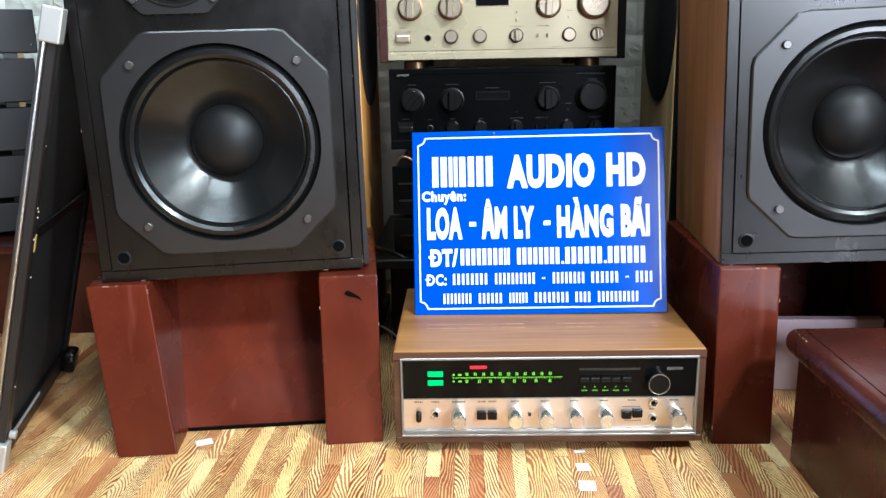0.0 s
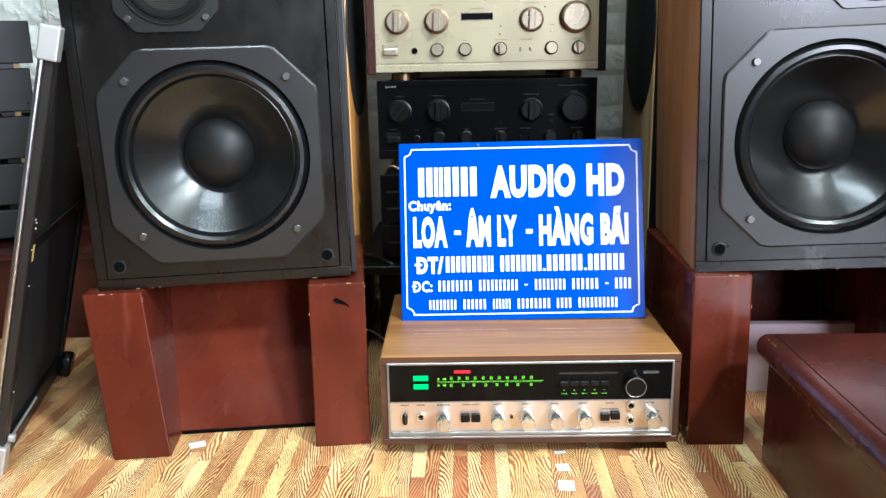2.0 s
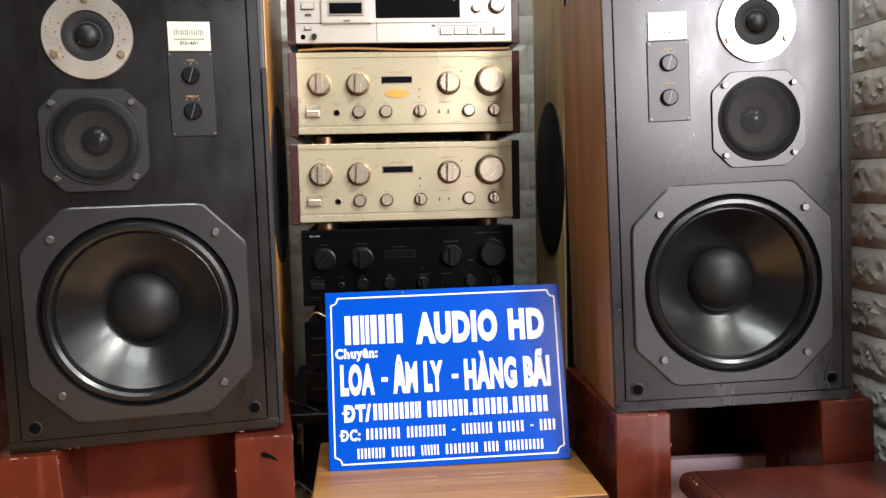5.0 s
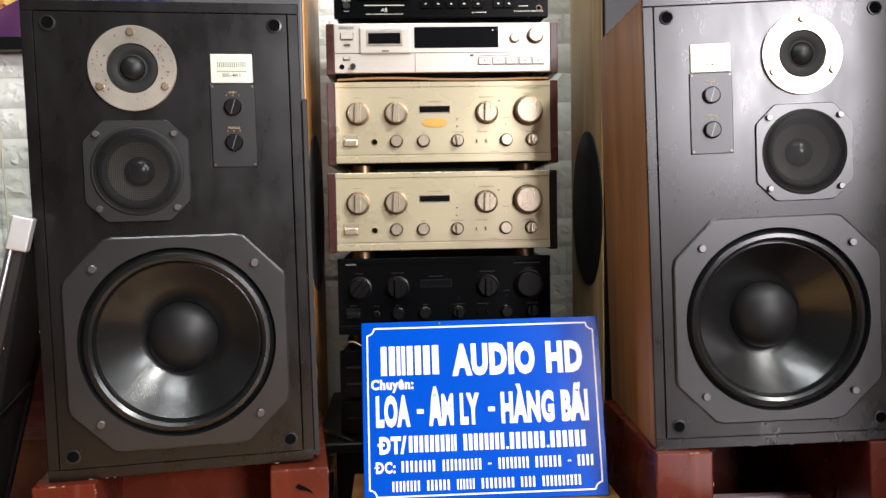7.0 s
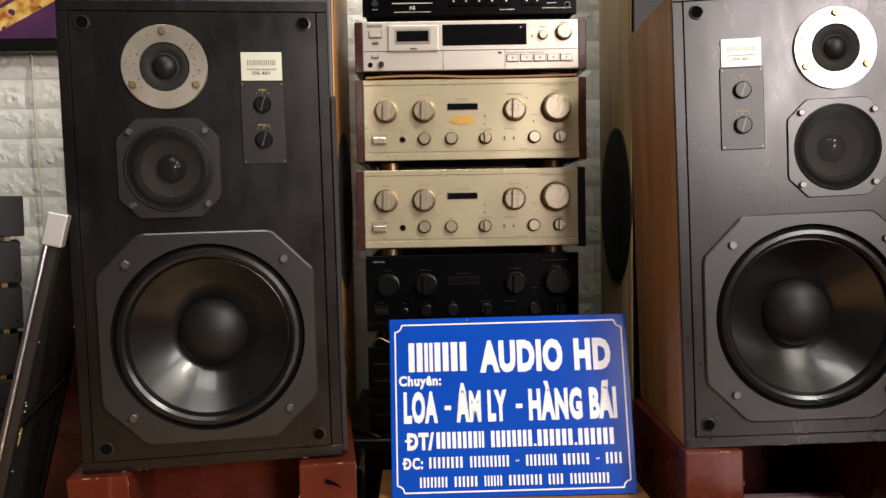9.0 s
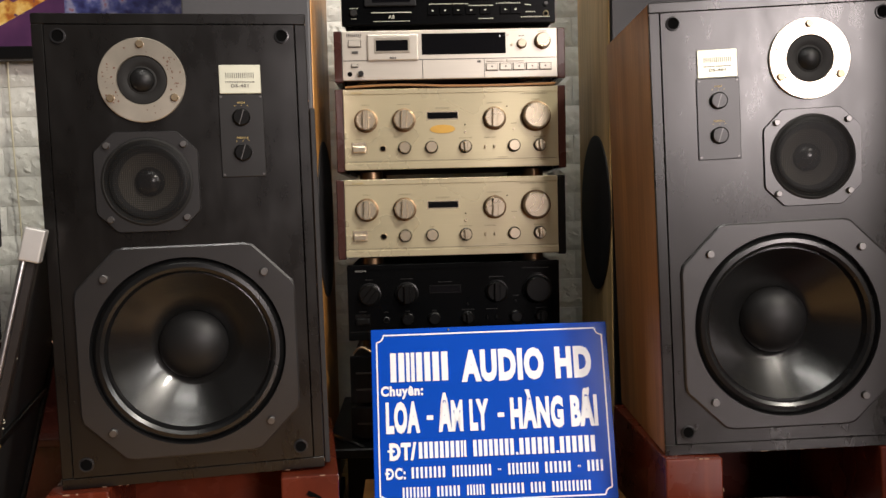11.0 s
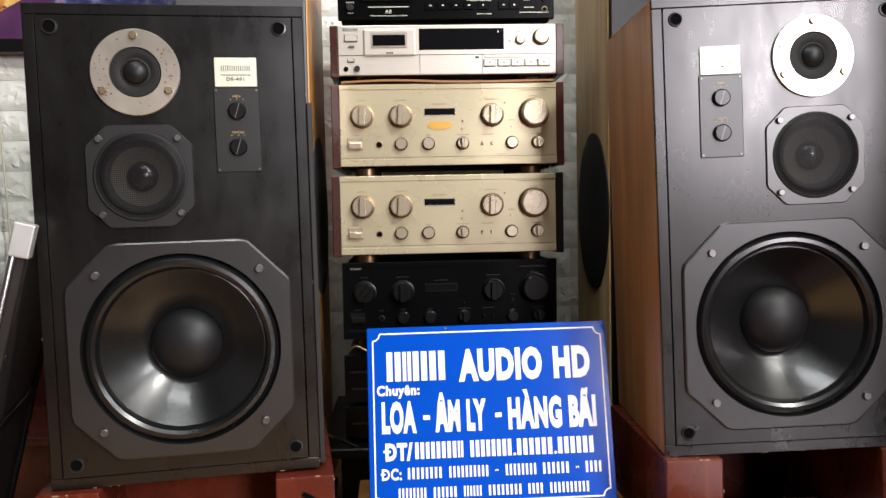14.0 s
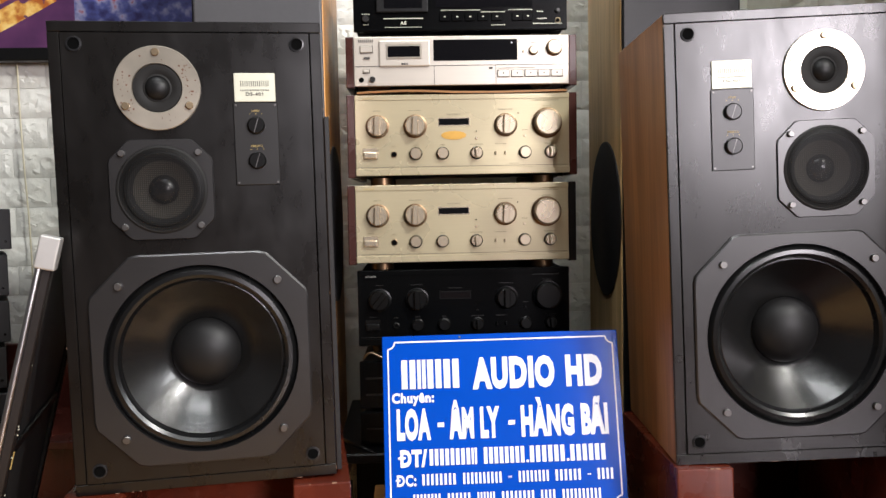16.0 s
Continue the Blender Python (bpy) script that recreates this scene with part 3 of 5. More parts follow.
def loudspeaker(m, side, label):
    """side 1: tweeter on the left. The face lies at y = 0, the height is counted from between the corner holes."""
    sp = thing("loudspeaker", m, label, "loudspeaker", "pair of large loudspeakers")
    for x0 in (-0.199, 0.1828):
        part("side_panel", box(x0, x0 + 0.0162, 0.006, 0.345, -0.381, 0.338, 0.002, 1), "walnut", sp, "walnut-veneered side panel")
    part("top_panel", box(-0.1828, 0.1828, 0.006, 0.345, 0.3228, 0.3375), "walnut", sp)
    part("bottom_panel", box(-0.1828, 0.1828, 0.006, 0.345, -0.3805, -0.3642), "walnut", sp)
    part("back_panel", box(-0.1828, 0.1828, 0.32, 0.344, -0.3642, 0.3228), "groove", sp)
    for x0, x1, z0, z1 in ((-0.199, 0.199, 0.3222, 0.338), (-0.199, 0.199, -0.381, -0.3636), (-0.199, -0.1822, -0.3634, 0.322), (0.1822, 0.199, -0.3634, 0.322)):
        part("baffle_border", box(x0, x1, -0.001, 0.006, z0, z1, 0.0012, 1), "baffle", sp)
    sq = [(-0.1808, -0.3622), (0.1808, -0.3622), (0.1808, 0.0), (-0.1808, 0.0)]
    part("lower_baffle", ring_plate(sq, 0.1475, 0, -0.1768, -0.002, 0.012, 1.0), "baffle", sp, "black wood-grain front baffle")
    mx, mz = -0.0475 * side, 0.0862
    sq = [(-0.1808, 0.0), (0.1808, 0.0), (0.1808, 0.3208), (-0.1808, 0.3208)]
    part("upper_baffle", ring_plate(sq, 0.058, mx, mz, -0.002, 0.012, 1.0), "baffle", sp, "black wood-grain front baffle")
    # corner sockets for the grille
    for x in (-0.162, 0.162):
        for z in (0.3041, -0.3433):
            socket = part("grille_socket", lathe([(0.0115, -0.002), (0.0111, -0.0045), (0.0092, -0.0048), (0.0084, -0.003)], x, z, 20), "socketring", sp)
            part("socket_hole", disc(x, z, 0.0088, -0.0028, -0.002, 16), "groove", socket)
    # woofer
    cz = -0.1768
    wf = part("woofer", ring_plate(octagon(0, cz, 0.1645, 0.098), 0.1465, 0, cz, -0.0075, -0.002), "frame", sp, "woofer with grey octagonal frame")
    part("surround", lathe([(0.149, -0.002), (0.146, -0.004), (0.1435, 0.001), (0.141, -0.003), (0.137, -0.0075), (0.131, -0.0085), (0.126, -0.005), (0.1235, 0.002), (0.1225, 0.004)], 0, cz, 72), "surround", wf)
    part("cone", lathe([(0.124, 0.004), (0.121, 0.003), (0.10, 0.022), (0.075, 0.041), (0.053, 0.0552)], 0, cz, 96), "cone", wf, "glossy black cone")
    part("dust_cap", lathe([(0.0545, 0.0535), (0.0535, 0.0485), (0.0495, 0.0405), (0.0415, 0.0325), (0.029, 0.0255), (0.0145, 0.0218), (0, 0.0208)], 0, cz, 64), "cap", wf)
    driver_screws(0, cz, 0.1184, -0.0075, wf)
    # middle driver behind a fine mesh
    md = part("midrange", ring_plate(octagon(mx, mz, 0.076, 0.045), 0.067, mx, mz, -0.006, -0.002), "frame", sp, "midrange driver with mesh cover")
    part("surround", lathe([(0.068, -0.002), (0.0665, -0.0065), (0.0635, -0.008), (0.06, -0.0065), (0.0575, -0.003), (0.055, -0.0045), (0.053, -0.002), (0.0515, 0.001)], mx, mz, 56), "screencone", md)
    part("outer_ring", lathe([(0.0535, 0.004), (0.05, 0.006), (0.0445, 0.008)], mx, mz, 56), "screencone", md)
    part("cone", lathe([(0.0445, 0.008), (0.034, 0.0125), (0.0215, 0.017)], mx, mz, 56), "mesh", md, "tan paper cone behind fine mesh")
    part("dust_cap", lathe([(0.0225, 0.0165), (0.021, 0.012), (0.016, 0.0065), (0.008, 0.0035), (0, 0.0025)], mx, mz, 40), "capgloss", md)
    part("mesh_screen", lathe([(0.0645, -0.0065), (0.061, -0.0088), (0.05, -0.0093), (0.03, -0.0095), (0, -0.0096)], mx, mz, 56), "screen", md, "fine black mesh screen")
    driver_screws(mx, mz, 0.0555, -0.006, md, r=0.005)
    # tweeter
    tx, tz = -0.0469 * side, 0.2385
    tw = part("tweeter", lathe([(0.063, -0.002), (0.063, -0.006), (0.062, -0.007), (0.037, -0.007), (0.036, -0.004)], tx, tz, 64), "alu", sp, "tweeter with worn aluminium ring")
    part("surround", lathe([(0.0365, -0.003), (0.035, -0.0052), (0.03, -0.0056), (0.025, -0.0048), (0.021, -0.0034), (0.0195, -0.0042), (0.0182, -0.0042), (0.0175, -0.0025)], tx, tz, 40), "screencone", tw)
    part("dome", lathe([(0.018, -0.0022), (0.0165, -0.006), (0.012, -0.010), (0.006, -0.0125), (0, -0.013)], tx, tz, 32), "cap", tw)
    for a in (90, 210, 330):
        part("screw", disc(tx + 0.0532 * math.cos(radians(a)), tz + 0.0532 * math.sin(radians(a)), 0.0058, -0.011, -0.007, 12), "brass", tw)
    rnd = random.Random(60 + side)
    bm = bmesh.new()
    for k in range(58):
        a, r = rnd.choice((rnd.uniform(2.6, 3.9), rnd.uniform(-0.5, 0.9), rnd.uniform(0, 6.28))), rnd.uniform(0.041, 0.0585)
        q = rnd.uniform(0.0004, 0.0017)
        prism([(tx + r * math.cos(a) + q * rnd.uniform(0.6, 1.3) * math.cos(t), tz + r * math.sin(a) + q * rnd.uniform(0.6, 1.3) * math.sin(t)) for t in (0, 1.2, 2.5, 3.8, 5.0)], -0.0073, -0.0068, bm=bm)
    tagged(part("rust_specks", bm, "rust", tw), kind="stuff")
    chips = bmesh.new()
    for k in range(11):
        x, z = rnd.choice(((rnd.uniform(-0.19, 0.19), -0.3806), (rnd.choice((-0.1988, 0.1988)), rnd.uniform(-0.37, 0.33))))
        w, h = (rnd.uniform(0.001, 0.008), 0.0007) if abs(x) < 0.195 else (0.0007, rnd.uniform(0.001, 0.005))
        box(x - w / 2, x + w / 2, -0.0014, 0.003, z - h / 2, z + h / 2, bm=chips)
    tagged(part("edge_chips", chips, "wornpaint", sp), kind="stuff")
    # control plate
    px = 0.0962 * side
    cp = part("control_plate", box(px - 0.0335, px + 0.0335, -0.0045, -0.002, 0.0895, 0.216, 0.001, 1), "plate", sp)
    lb = part("label_plate", box(px - 0.031, px + 0.031, -0.005, -0.002, 0.217, 0.2605, 0.0008, 1), "silver", sp, "pale silver label plate")
    part("maker_mark", bars(px, 0.2445, -0.0053, 0.044, 0.0082, 14, 0.32, None, 9), "ink", lb)
    part("lettering", bars(px, 0.2345, -0.0053, 0.044, 0.0022, 18, 0.5), "ink", lb)
    part("lettering", letters("DS-401", 0.0068, px, 0.2285, -0.0053, 0.0001, width=0.026), "ink", lb)
    for kz, word in ((0.181, "HIGH"), (0.1272, "MIDDLE")):
        kn = part("level_knob", disc(px, kz, 0.0132, -0.0115, -0.0045, 28), "knobblack", cp)
        bm = box(-0.00045, 0.00045, -0.0121, -0.011, -0.0115, 0.0115)
        bm.transform(pose(px, 0, kz, 0, 18, 0))
        part("pointer", bm, "steel", cp)
        part("lettering", letters(word, 0.0046, px, kz + 0.022, -0.0048, 0.0), "goldink", cp)
        part("tick_marks", bars(px, kz + 0.0175, -0.0048, 0.028, 0.0012, 3, 0.12), "goldink", cp)
    for sx in (-1, 1):
        for z in (0.0935, 0.212):
            part("screw", disc(px + sx * 0.0295, z, 0.0018, -0.0058, -0.0045, 8), "steel", cp)
    return sp


def lean(x, y, z, yaw, p, r):
    return pose(x, y, z, 0, 0, yaw) @ pose(0, 0, 0, -p) @ pose(0, 0, 0, 0, r, 0)


LEFT = lean(-0.3739, 1.2074, 0.6513, 8.53, -1.09, -0.65)
RIGHT = lean(0.5632, 1.2091, 0.6644, -2.73, -0.26, -1.69)
loudspeaker(LEFT, 1, "large three-way black-fronted loudspeaker with walnut sides on a red wooden stand")
loudspeaker(RIGHT, -1, "large black-fronted loudspeaker with walnut sides above a low red table")


# cloth grille frame standing beside the cabinet
gf = thing("speaker_grille", LEFT, "thin black grille frame standing beside the loudspeaker cabinet", "grille")
part("frame", box(0.2005, 0.2085, 0.015, 0.3, -0.3795, 0.195, 0.001, 1), "cloth", gf)

# ---- speaker stands ----
def stand(m, w, top_l, top_r, depth, leg, flare, label, foot=0.03, slope=0.14, panel=0.05, board="red", note="red lacquered board sloping back between the legs"):
    st = thing("speaker_stand", m, label, "speaker stand", "pair of red speaker stands")
    for x0, x1, zt, fl in ((-w / 2, -w / 2 + leg, top_l, flare), (w / 2 - leg, w / 2, top_r, 0)):
        bm = box(x0, x1, 0, depth, 0, zt, 0.0025)
        for v in bm.verts:
            v.co.x += fl * (1 - v.co.z / zt)
            v.co.y -= foot * (1 - v.co.z / zt) * (v.co.y < depth / 2)
        part("side_panel", bm, "red", st)
    # an unsloped board ends at 0.133, where the patch of light ends
    zt = min(top_l, top_r) - 0.012 if slope else 0.133
    bm = box(-w / 2 + leg - 0.004, w / 2 - leg + 0.004, panel, panel + 0.02, 0.001 if slope == 0 else 0.005, zt, 0.001, 1)
    for v in bm.verts:
        v.co.y += slope * v.co.z / zt
    part("cross_panel", bm, board, st, note)
    # added dark panel that stands for the black shade in the gap
    if not slope:
        part("back_panel", box(-w / 2 + leg, w / 2 - leg, depth - 0.02, depth - 0.004, 0.002, top_l - 0.002), "darkred", st)
    rnd = random.Random(int(w * 1000))
    wear = bmesh.new()
    for k in range(9):
        x, zz = rnd.choice(((-w / 2, top_l), (-w / 2 + leg, top_l), (w / 2 - leg, top_r), (w / 2, top_r)))
        fl = flare if x < 0 else 0
        if rnd.random() < 0.55:
            z = zz - rnd.random() ** 2 * zz * 0.9
            q = 1 - z / zz
            ln = rnd.uniform(0.001, 0.006)
            box(x + fl * q - 0.0007, x + fl * q + 0.0007, -foot * q - 0.0004, -foot * q + 0.002, z - ln, z, bm=wear)
        else:
            x = (-w / 2 if x < 0 else w / 2 - leg) + rnd.uniform(0.004, leg - 0.004)
            ln = rnd.uniform(0.002, 0.01)
            box(x - ln / 2, x + ln / 2, -0.0004, 0.002, zz - 0.0013, zz + 0.0002, bm=wear)
    tagged(part("worn_edges", wear, "wornpaint", st), kind="stuff")
    return st


st = stand(pose(-0.367, 1.191, 0, 0, 0, 7.5), 0.438, 0.268, 0.268, 0.36, 0.09, 0.028, "red lacquered wooden speaker stand with a scuffed front leg")
bm = prism([(0.168, 0.241), (0.172, 0.2455), (0.178, 0.2425), (0.186, 0.238), (0.1915, 0.2335), (0.1945, 0.228), (0.19, 0.2315), (0.183, 0.2345), (0.174, 0.2365)], -0.0052, 0.001)
part("dark_scuff", bm, "groove", st)
# thin black strip along the foot of the cross panel
part("panel_foot_strip", box(-0.1, 0.128, 0.0485, 0.05, 0.001, 0.006), "groove", st)
stand(pose(0.588, 1.197, 0, 0, 0, -0.6), 0.436, 0.278, 0.288, 0.36, 0.091, -0.003, "red lacquered wooden speaker stand, partly hidden behind the low table", 0.02, 0.0, 0.19, "litboard", "low pale board between the legs, its pink brightness standing for light on it")

# ---- low table ----
tb = thing("low_table", pose(0.449, 0.004, 0), "low dark red lacquered table with a chipped rounded edge", "table")
part("tabletop", smooth(box(0, 0.43, 0.1, 1.14, 0.168, 0.206, 0.017, 5)), "darkred", tb)
part("edge_groove", box(0.0235, 0.0247, 0.12, 1.12, 0.2055, 0.2064), "groove", tb)
part("body", box(0.018, 0.4, 0.13, 1.124, 0, 0.168, 0.004), "darkred", tb)
bm = bmesh.new()
rnd = random.Random(5)
for k in range(9):
    bmesh.ops.create_icosphere(bm, subdivisions=1, radius=rnd.uniform(0.0006, 0.0014), matrix=Matrix.Translation((0.012 + rnd.uniform(-0.006, 0.008), 1.09 + rnd.uniform(-0.014, 0.014), 0.2045 + rnd.uniform(-0.003, 0.001))))
part("paint_chips", bm, "goldink", tb)

# ---- stacked components between the loudspeakers ----
AY = 1.60


def knob(cx, cz, r, parent, material, ring="goldring", length=0.018, ridge=True, turn=0.0, name="knob"):
    if ring:
        base = part(name, lathe([(r * 1.16, 0), (r * 1.16, -0.002), (r * 1.02, -0.003), (r * 1.0, -0.001)], cx, cz, 28), ring, parent)
        body = part("knob_cap", disc(cx, cz, r * 0.98, -length, -0.001, 28, 0.1), material, base)
    else:
        base = body = part(name, disc(cx, cz, r, -length, 0, 24, 0.12), material, parent)
    if ridge:
        bm = box(-r * 0.27, r * 0.27, -length - 0.007, -length + 0.002, -r * 0.93, r * 0.93, 0.0012, 1)
        bm.transform(pose(cx, 0, cz, 0, turn, 0))
        part("finger_ridge", bm, material, base)
    return base


def amplifier(x0, z0, h, face, kn, label, ring="goldring", wooden=True, sticker=False, print_="ink", turns=(0, 0, 0), base=0.022, right="sideboard"):
    a = thing("amplifier", pose(x0, AY, z0), label, "amplifier", "stacked hi-fi components")
    part("faceplate", box(0, 0.434, 0, 0.012, 0, h, 0.0015), face, a)
    part("top_lip", box(0.0, 0.434, -0.0015, 0.002, h - 0.011, h - 0.001, 0.0006, 1), face, a)
    part("bottom_lip", box(0.0, 0.434, -0.0025, 0.002, 0.0, 0.0135, 0.001, 1), face, a)
    part("panel_line", box(0.004, 0.43, -0.0006, 0.001, 0.0165, 0.0172), print_, a)
    part("case", box(0.004, 0.430, 0.012, 0.36, 0.002, h - 0.004, 0.002, 1), "blackcase", a)
    if wooden:
        for x, veneer in ((-0.0165, "sideboard"), (0.4342, right)):
            part("side_panel", box(x, x + 0.0163, 0.003, 0.37, -0.004, h + 0.001, 0.002), veneer, a, "dark rosewood side panel" if veneer == "sideboard" else "black side panel")
    for x in (0.05, 0.385):
        for y in (0.05, 0.3):
            bm = lathe([(0, 0), (0.024, 0), (0.024, base * 0.8), (0.021, base), (0, base)], 0, 0, 20)
            bm.transform(pose(x, y, -base, 90) @ Matrix.Diagonal((1, 1, -1, 1)))
            bmesh.ops.recalc_face_normals(bm, faces=bm.faces)
            part("foot", bm, "goldring" if wooden else "knobblack", a)
    # controls; heights are counted from the bottom edge
    k = h / 0.162
    for x, t in zip((0.0446, 0.121, 0.3043), turns):
        knob(x, 0.0985 * k, 0.0205, a, kn, ring, 0.016, True, t, "selector_knob")
    knob(0.3885, 0.1015 * k, 0.0265, a, kn, ring, 0.022, False, 0, "volume_knob")
    for x, rg in ((0.1212, False), (0.1757, False), (0.2446, True), (0.3435, False), (0.3958, True)):
        knob(x, 0.043 * k, 0.0112, a, kn, "knobblack", 0.012, rg, -4, "small_knob")
    part("display_window", box(0.169, 0.2295, -0.001, 0.002, 0.1 * k, 0.1125 * k), "glass", a)
    part("window_frame", box(0.167, 0.2315, -0.0005, 0.0015, 0.0975 * k, 0.115 * k), kn, a)
    pb = part("power_button", box(0.0165, 0.043, -0.009, 0, 0.0345 * k, 0.0475 * k, 0.002), kn, a)
    part("button_frame", box(0.0145, 0.045, -0.002, 0, 0.0325 * k, 0.056 * k, 0.0008, 1), kn, a)
    jk = part("headphone_jack", lathe([(0.0062, 0), (0.0062, -0.002), (0.0052, -0.0025), (0.0048, -0.0005)], 0.0775, 0.0425 * k, 20), "goldring" if wooden else "plate", a)
    part("jack_hole", disc(0.0775, 0.0425 * k, 0.005, -0.0012, -0.0004, 16), "groove", jk)
    for x, z in ((0.2845, 0.043), (0.3035, 0.043)):
        part("toggle", box(x - 0.0016, x + 0.0016, -0.006, 0, (z - 0.004) * k, (z + 0.003) * k, 0.0008, 1), kn, a)
    for x, z in ((0.2446, 0.0725), (0.2446, 0.087), (0.3435, 0.076), (0.33, 0.122)):
        part("push_button", disc(x, z * k, 0.0024 if z < 0.08 else 0.0013, -0.003, 0, 10), kn if z < 0.08 else "groove", a)
    if sticker:
        bm = lathe([(0.0255, -0.0004), (0.0255, -0.0012), (0, -0.0013)], 0, 0, 32)
        bm.transform(Matrix.Translation((0.1987, 0, 0.079)) @ Matrix.Diagonal((1, 1, 0.34, 1)))
        part("sticker", bm, "sticker", a, "gold oval sticker")
    # small printing above the controls, plain marks
    bm = bmesh.new()
    for n, (x, z, w) in enumerate(((0.0446, 0.13, 0.016), (0.121, 0.13, 0.026), (0.199, 0.1215, 0.028), (0.3043, 0.13, 0.03), (0.3885, 0.1355, 0.018), (0.03, 0.0615, 0.014), (0.0775, 0.0595, 0.01), (0.1212, 0.0605, 0.01), (0.1757, 0.0605, 0.01), (0.2446, 0.0605, 0.026), (0.294, 0.0605, 0.024), (0.3435, 0.088, 0.012), (0.3958, 0.06, 0.024), (0.32, 0.0205, 0.02), (0.385, 0.147, 0.055))):
        bars(x, z * k, -0.0007, w, 0.0019, max(3, int(w / 0.0035)), 0.6, bm, n)
    tagged(part("printed_marks", bm, "faintink" if wooden else print_, a), kind="stuff")
    part("brand_plate", bars(0.0275, h - 0.0075 if wooden else h - 0.012, -0.0022, 0.0225, 0.0034, 10, 0.35), "goldink" if wooden else "greyink", a)
    return a


amplifier(-0.1553, 0.7647, 0.1620, "gold", "goldknob", "champagne gold amplifier with rosewood sides and a gold sticker", sticker=True, turns=(2, 3, 2), base=0.019)
amplifier(-0.1585, 0.5880, 0.1573, "gold", "goldknob", "champagne gold amplifier with dark side panels", turns=(2, 3, 2), base=0.016, right="blackcase")
amplifier(-0.1585, 0.4180, 0.154, "blackface", "knobblack", "black amplifier under the gold ones", "knobblack", False, False, "plate", (40, 0, 0), 0.02)


def plain_component(z0, h, label, lines):
    c = thing("hifi_component", pose(-0.1585, AY, z0), label, "hi-fi component", "stacked hi-fi components")
    part("faceplate", box(0, 0.43, 0, 0.012, 0, h, 0.0015), "blackface", c)
    part("case", box(0.004, 0.426, 0.012, 0.34, 0.002, h - 0.003, 0.002, 1), "blackcase", c)
    for z in lines:
        part("trim_strip", box(0.012, 0.18, -0.0012, 0.001, z, z + 0.0035), "plate", c)
    for x in (0.04, 0.39):
        part("foot", box(x - 0.02, x + 0.02, 0.02, 0.3, -0.008, 0.0, 0.002, 1), "knobblack", c)
    part("brand_mark", disc(0.07, h * 0.72, 0.008, -0.001, 0.0, 16), "goldink", c)
    return c


plain_component(0.2885, 0.096, "black hi-fi component with loose leads on top", (0.026, 0.06))
plain_component(0.2135, 0.066, "slim black hi-fi component at the foot of the stack", (0.03,))
# low black base
bs = thing("component_base", pose(0.06, 1.66, 0), "low black base under the component stack", "stand")
part("top_board", box(-0.27, 0.25, -0.1, 0.36, 0.185, 0.205, 0.003, 1), "blackcase", bs)
part("box", box(-0.235, 0.22, 0.0, 0.34, 0, 0.185, 0.003, 1), "blackcase", bs)

# brown board lying between deck and amplifier
bd = thing("wooden_sheet", pose(0.062, AY, 0.9285), "thin bowed brown board between the components", "board")
bm = bmesh.new()
n = 24
rows = []
for k in range(n + 1):
    x = -0.212 + 0.424 * k / n
    z = 0.0055 * math.sin(math.pi * k / n * 2.2) * (1 if k < n * 0.45 else 0.35) * 0.6
    rows.append([bm.verts.new((x, y, z + dz)) for y, dz in ((-0.004, 0), (-0.004, 0.004), (0.33, 0.004), (0.33, 0))])
for p, q in zip(rows, rows[1:]):
    for i in range(4):
        bm.faces.new((p[i], p[(i + 1) % 4], q[(i + 1) % 4], q[i]))
bm.faces.new(rows[0])
bm.faces.new(rows[-1][::-1])
bmesh.ops.recalc_face_normals(bm, faces=bm.faces)
part("sheet", bm, "walnutx", bd)


